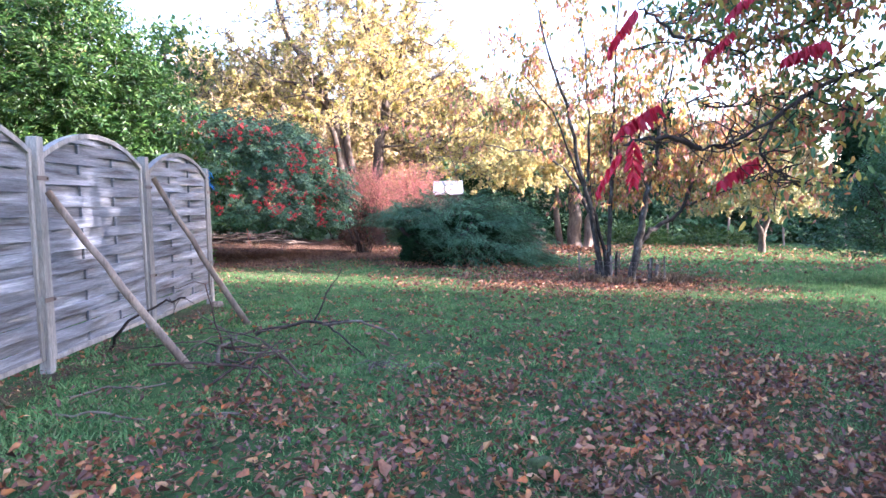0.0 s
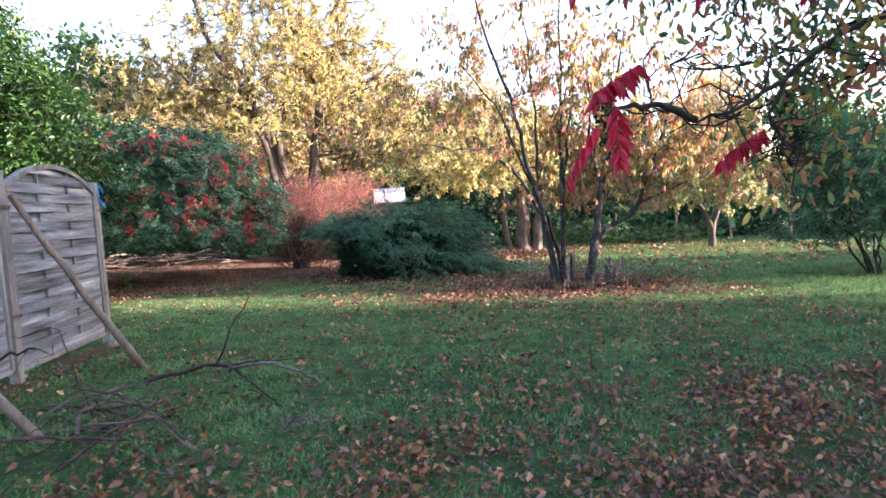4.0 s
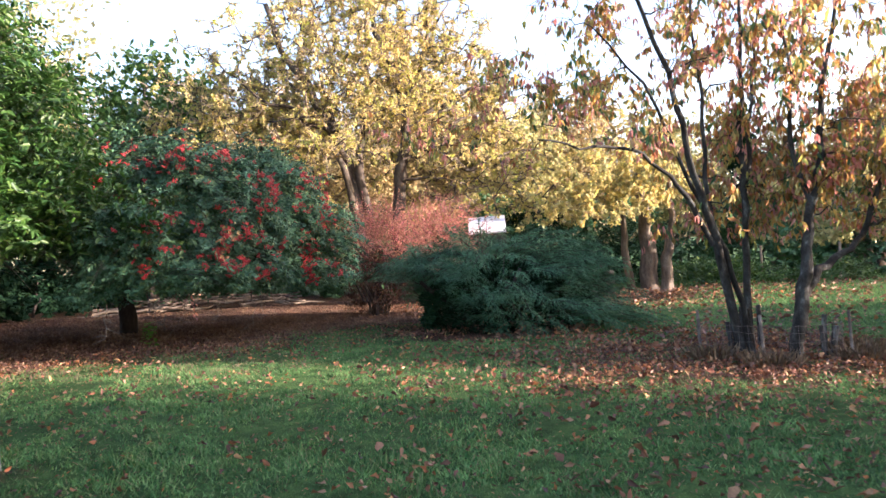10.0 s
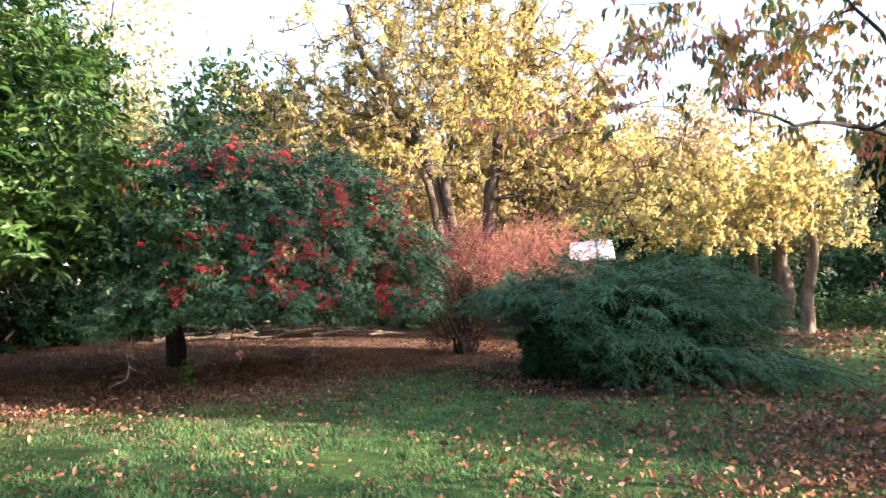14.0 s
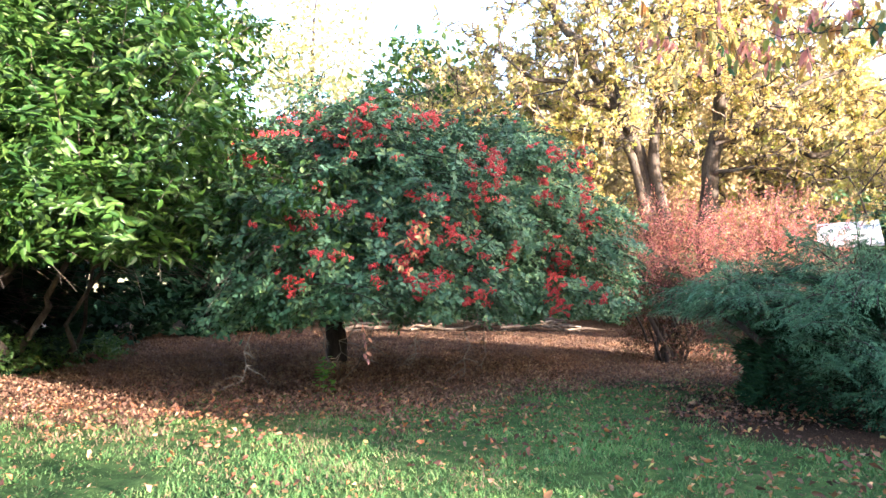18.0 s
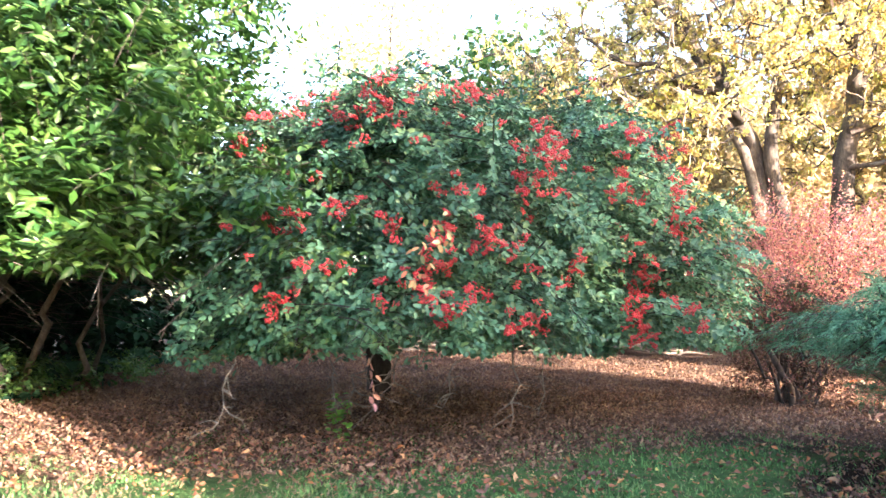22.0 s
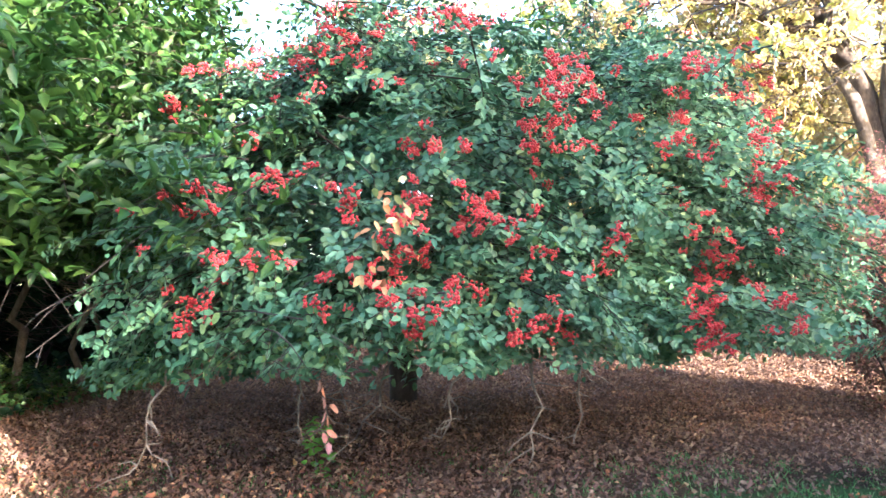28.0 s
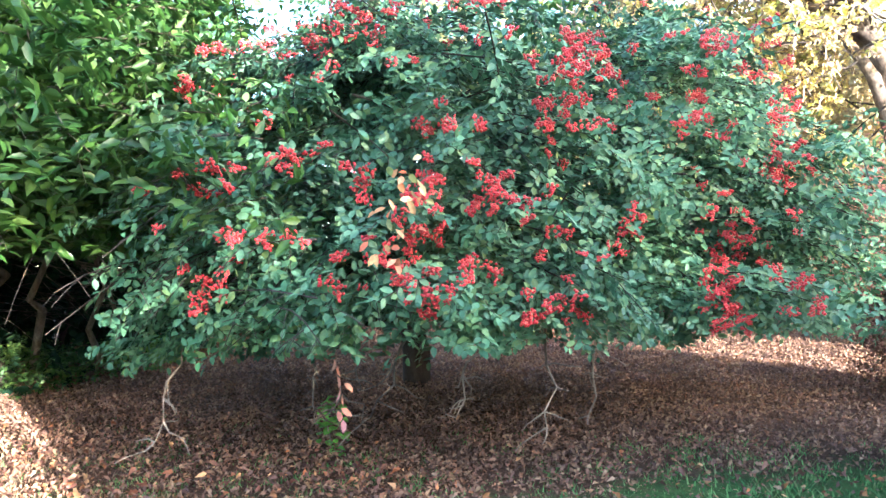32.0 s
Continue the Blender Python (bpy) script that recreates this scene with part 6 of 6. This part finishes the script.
# a strip of reddened leaves that hangs from the cotoneaster
rr = np.random.default_rng(15)
q = np.array((4.18, 15.05, 1.05)) - Z * np.linspace(0, 0.34, 9)[:, None] + rr.normal(size=(9, 3)) * 0.012
tagged(new("hanging_leaf_strand", leaves("hanging_leaf_strand", q, -Z + rr.normal(size=(9, 3)) * 0.4, rr.normal(size=(9, 3)), 0.075, 0.5, leaf_mat("reddened_leaf", ((0.45, 0.16, 0.13), (0.5, 0.24, 0.14), (0.42, 0.2, 0.2)), 0.5, 0.3, 3), "oval", 0.1)), "strand of reddened leaves hanging below the cotoneaster", "leaves")


# ---- grass, leaf litter and fallen leaves ----
def scatter(rng, n, x0, x1, y0, y1, weight):
    x, y = rng.uniform(x0, x1, n), rng.uniform(y0, y1, n)
    keep = rng.random(n) < weight(x, y)
    return x[keep], y[keep]


def blades(name, label, x, y, height, width, seed, mat):
    rng = np.random.default_rng(seed)
    n = len(x)
    p = np.stack([x, y, gz(x, y) - 0.025], -1)
    a = rng.uniform(0, 6.28, n)
    lean = rng.uniform(0.2, 1.7, n)
    tip = p + np.stack([np.cos(a) * lean, np.sin(a) * lean, np.ones(n)], -1) * (height * rng.uniform(0.5, 1.3, n))[:, None]
    s = np.stack([-np.sin(a), np.cos(a), np.zeros(n)], -1) * width * rng.uniform(0.7, 1.3, (n, 1))
    v = np.stack([p - s, p + s, tip], 1).reshape(-1, 3)
    f = np.arange(3 * n).reshape(-1, 3)
    tagged(new(name, mesh_of(name, v, f, mat)), label, "grass", kind="stuff")


rg = np.random.default_rng(91)
clump = lambda x, y: 0.68 + 0.32 * np.sin(3.1 * x + 2 * np.sin(1.3 * y)) * np.sin(2.7 * y + 1.5 * np.sin(1.9 * x))
x, y = scatter(rg, 900000, -3, 13, 0.8, 16.8, lambda x, y: clump(x, y) * (1 - litter_at(x, y) * 1.15) * (1 - 0.6 * soft(14.6 - y, 0.2)) * soft(np.abs((x * 0.85 - y * 0.52) - 0.5) - 5.5, 0.6))
blades("lawn_grass", "short damp green lawn grass", x, y, 0.018 + 0.045 * clump(2.1 * x, 2.1 * y) ** 2, 0.0072, 92, M_GRASS)
x, y = scatter(rg, 90000, -1, 8.5, 14.3, 17.2, lambda x, y: np.clip(clump(3.1 * x, 2.3 * y) - 0.62, 0, 1) * 2.2 * soft(np.abs(litter_at(x, y) - 0.6) - 0.3, 0.05))
blades("edge_grass", "thin grass tufts in the edge of the leaf mould", x, y, np.full(len(x), 0.05), 0.005, 104, M_GRASS)
# dry straw laid along the sun band, its colour adding to the warm light
x, y = scatter(rg, 60000, -1.5, 5.5, 12.6, 15.9, lambda x, y: np.clip(clump(1.7 * x, 1.9 * y) - 0.5, 0, 1) * 1.6 * soft(np.abs(0.6 * x + 0.8 * y - 13.2) - 0.9, 0.2) * soft(0.3 - litter_at(x, y) - 0.25, 0.1))
blades("dry_grass", "straw-coloured dry grass that warms the sunlit band before the leaf mould", x, y, np.full(len(x), 0.05), 0.006, 105, M_DRY)
x, y = scatter(rg, 250000, 6, 27, 0, 21, lambda x, y: 0.8 * (1 - litter_at(x, y)) * soft(5.3 - np.abs((x * 0.85 - y * 0.52) - 0.5), 0.5))
blades("far_lawn_grass", "sunlit grass on the far part of the lawn", x, y, np.full(len(x), 0.08), 0.007, 93, M_GRASS)


def fallen(name, label, x, y, size, width, mat, seed, shape="crumpled", lift=0.02, tilt=0.45, curl=0.09):
    rng = np.random.default_rng(seed)
    n = len(x)
    p = np.stack([x, y, gz(x, y) + lift * rng.random(n)], -1)
    a = rng.uniform(0, 6.28, n)
    ax = np.stack([np.cos(a), np.sin(a), rng.normal(0, tilt * 0.5, n)], -1)
    nn = unit(Z + rng.normal(size=(n, 3)) * tilt)
    tagged(new(name, leaves(name, p, ax, nn, size * rng.uniform(0.35, 1.3, n), width, mat, shape, curl)), label, "fallen leaves", kind="stuff")


x, y = scatter(rg, 190000, -3, 11.5, 14.6, 24.5, lambda x, y: np.clip(litter_at(x, y) * 1.1 - 0.15, 0, 1) * (1 - 0.8 * darker_at(x, y)) * (1 - 0.6 * soft(y - 15.7, 0.25) * soft(x - 3.4, 0.4)))
fallen("leaf_mould", "thick carpet of old brown leaves under the shrubs", x, y, 0.042, 0.45, M_LITTER, 94, "crumpled", lift=0.04, tilt=0.9, curl=0.25)
x, y = scatter(rg, 150000, -1, 12, 0.6, 16.5, lambda x, y: (0.25 + 1.5 * np.clip(np.sin(2.3 * x + 1.7 * np.sin(1.1 * y)) * np.sin(2.9 * y + 1.3 * np.sin(1.7 * x)) + 0.25, 0, 1)) * (0.055 + 0.05 * soft(y - 7.5, 0.6) + 0.4 * soft(np.hypot((x - 9.9) / 1.3, y - 9.9) - 2.4, 0.4) + 1.0 * soft(np.hypot((x - 3.4) / 2.3, (y - 1.4) / 1.4) - 1.6, 0.3) + 0.35 * soft(np.hypot(x - 1.0, y - 2.6) - 1.5, 0.4) + 0.15 * soft(np.abs(y - 15.0) - 0.6, 0.2)))
fallen("fallen_leaves", "brown, tan and reddish leaves strewn over the lawn", x, y, 0.056, 0.5, M_FALLEN, 95, "crumpled", lift=0.065, tilt=0.9, curl=0.22)
x, y = scatter(rg, 130000, -1, 11, 0.6, 16.0, lambda x, y: 0.12 + 0.5 * soft(np.hypot((x - 9.9) / 1.3, y - 9.9) - 2.6, 0.5) + 0.75 * soft(np.hypot((x - 3.2) / 2.3, (y - 1.4) / 1.5) - 1.6, 0.3) + 0.5 * soft(np.hypot(x - 1.0, y - 3.0) - 1.7, 0.4) + 0.25 * soft(np.abs(y - 15.0) - 0.6, 0.2))
fallen("leaf_fragments", "small broken brown leaf bits among the grass", x, y, 0.036, 0.24, M_FALLEN, 96, "diamond", lift=0.05, tilt=0.8, curl=0.15)

x, y = scatter(rg, 4500, 5.0, 13.5, 7.0, 14.0, lambda x, y: soft(np.hypot((x - 9.2) / 1.45, y - 10.5) - 2.2, 0.35) * (0.35 + 0.65 * np.clip(np.sin(1.9 * x + y) * np.sin(2.3 * y - 0.7 * x) + 0.5, 0, 1)))
fallen("orange_fallen_leaves", "orange and tan leaves lying thick round the tree's foot", x, y, 0.085, 0.55, M_ORANGEFALL, 99, lift=0.05, tilt=0.6, curl=0.15)
near_pile = lambda x, y: soft(np.hypot((x - 3.6) / 2.6, (y - 1.5) / 1.5) - 1.6, 0.35) * np.clip(0.35 + 0.8 * np.sin(2.7 * x + 1.9 * np.sin(1.6 * y)) * np.sin(3.7 * y + 1.1 * x), 0.05, 1)
x, y = scatter(rg, 13000, -1.5, 9.5, 0.4, 6.0, near_pile)
fallen("leaf_heaps", "small curled brown and purplish leaves in loose drifts", x, y, 0.046, 0.38, M_DAMPLEAF, 101, "crumpled", lift=0.05, tilt=1.1, curl=0.3)
x, y = scatter(rg, 22000, -1.5, 9.5, 0.4, 7.5, lambda x, y: 0.15 + 0.6 * near_pile(x, y))
fallen("leaf_stalks", "thin dry leaf stalks and straws among the grass", x, y, 0.085, 0.05, M_DRY, 102, "lance", lift=0.05, tilt=0.7, curl=0.1)
x, y = scatter(rg, 16000, 9, 26, 9, 21, lambda x, y: 0.25 + 0.6 * soft(np.hypot((x - 15.5) / 3.5, (y - 19) / 2.2) - 1.2, 0.3))
fallen("far_fallen_leaves", "tan and orange leaves on the far lawn", x, y, 0.11, 0.55, M_FALLEN, 97, lift=0.08, tilt=0.7, curl=0.15)

x, y = scatter(rg, 70, 2.5, 8.5, 12.8, 15.6, lambda x, y: np.full(len(x), 0.8))
fallen("yellow_fallen_leaves", "small bright yellow leaves fallen before the mould", x, y, 0.06, 0.6, M_YELLOW, 98, lift=0.05, tilt=0.5, curl=0.1)

bed = empty("large_fallen_leaves", (3, 3, g(3, 3)), "large curled tan and brown leaves lying on the grass", "fallen leaves")
rl = random.Random(44)
variants = []
for k in range(6):
    q = np.random.default_rng(k)
    me = leaves("fallen_leaf", np.zeros((1, 3)), np.array([[1.0, 0, 0]]), np.array([[0.0, 0.1, 1]]), 0.13, q.uniform(0.4, 0.7), M_BIGLEAF, "crumpled", q.uniform(0.08, 0.2))
    variants.append(me)
for k in range(170):
    while True:
        x, y = rl.uniform(0.2, 7), rl.uniform(1.5, 13)
        if abs((x * 0.85 - y * 0.52) - 1.2) < 2.2 and not (y < 4 and x < 0.5):
            break
    f = new("fallen_leaf", rl.choice(variants))
    f.parent = bed
    f.location = Vector((x, y, g(x, y) + rl.uniform(0.025, 0.045))) - bed.location
    f.rotation_euler = (rl.uniform(-0.4, 0.4), rl.uniform(-0.4, 0.4), rl.uniform(0, 6.28))
    s = rl.uniform(0.4, 0.9)
    f.scale = (s, s, s)
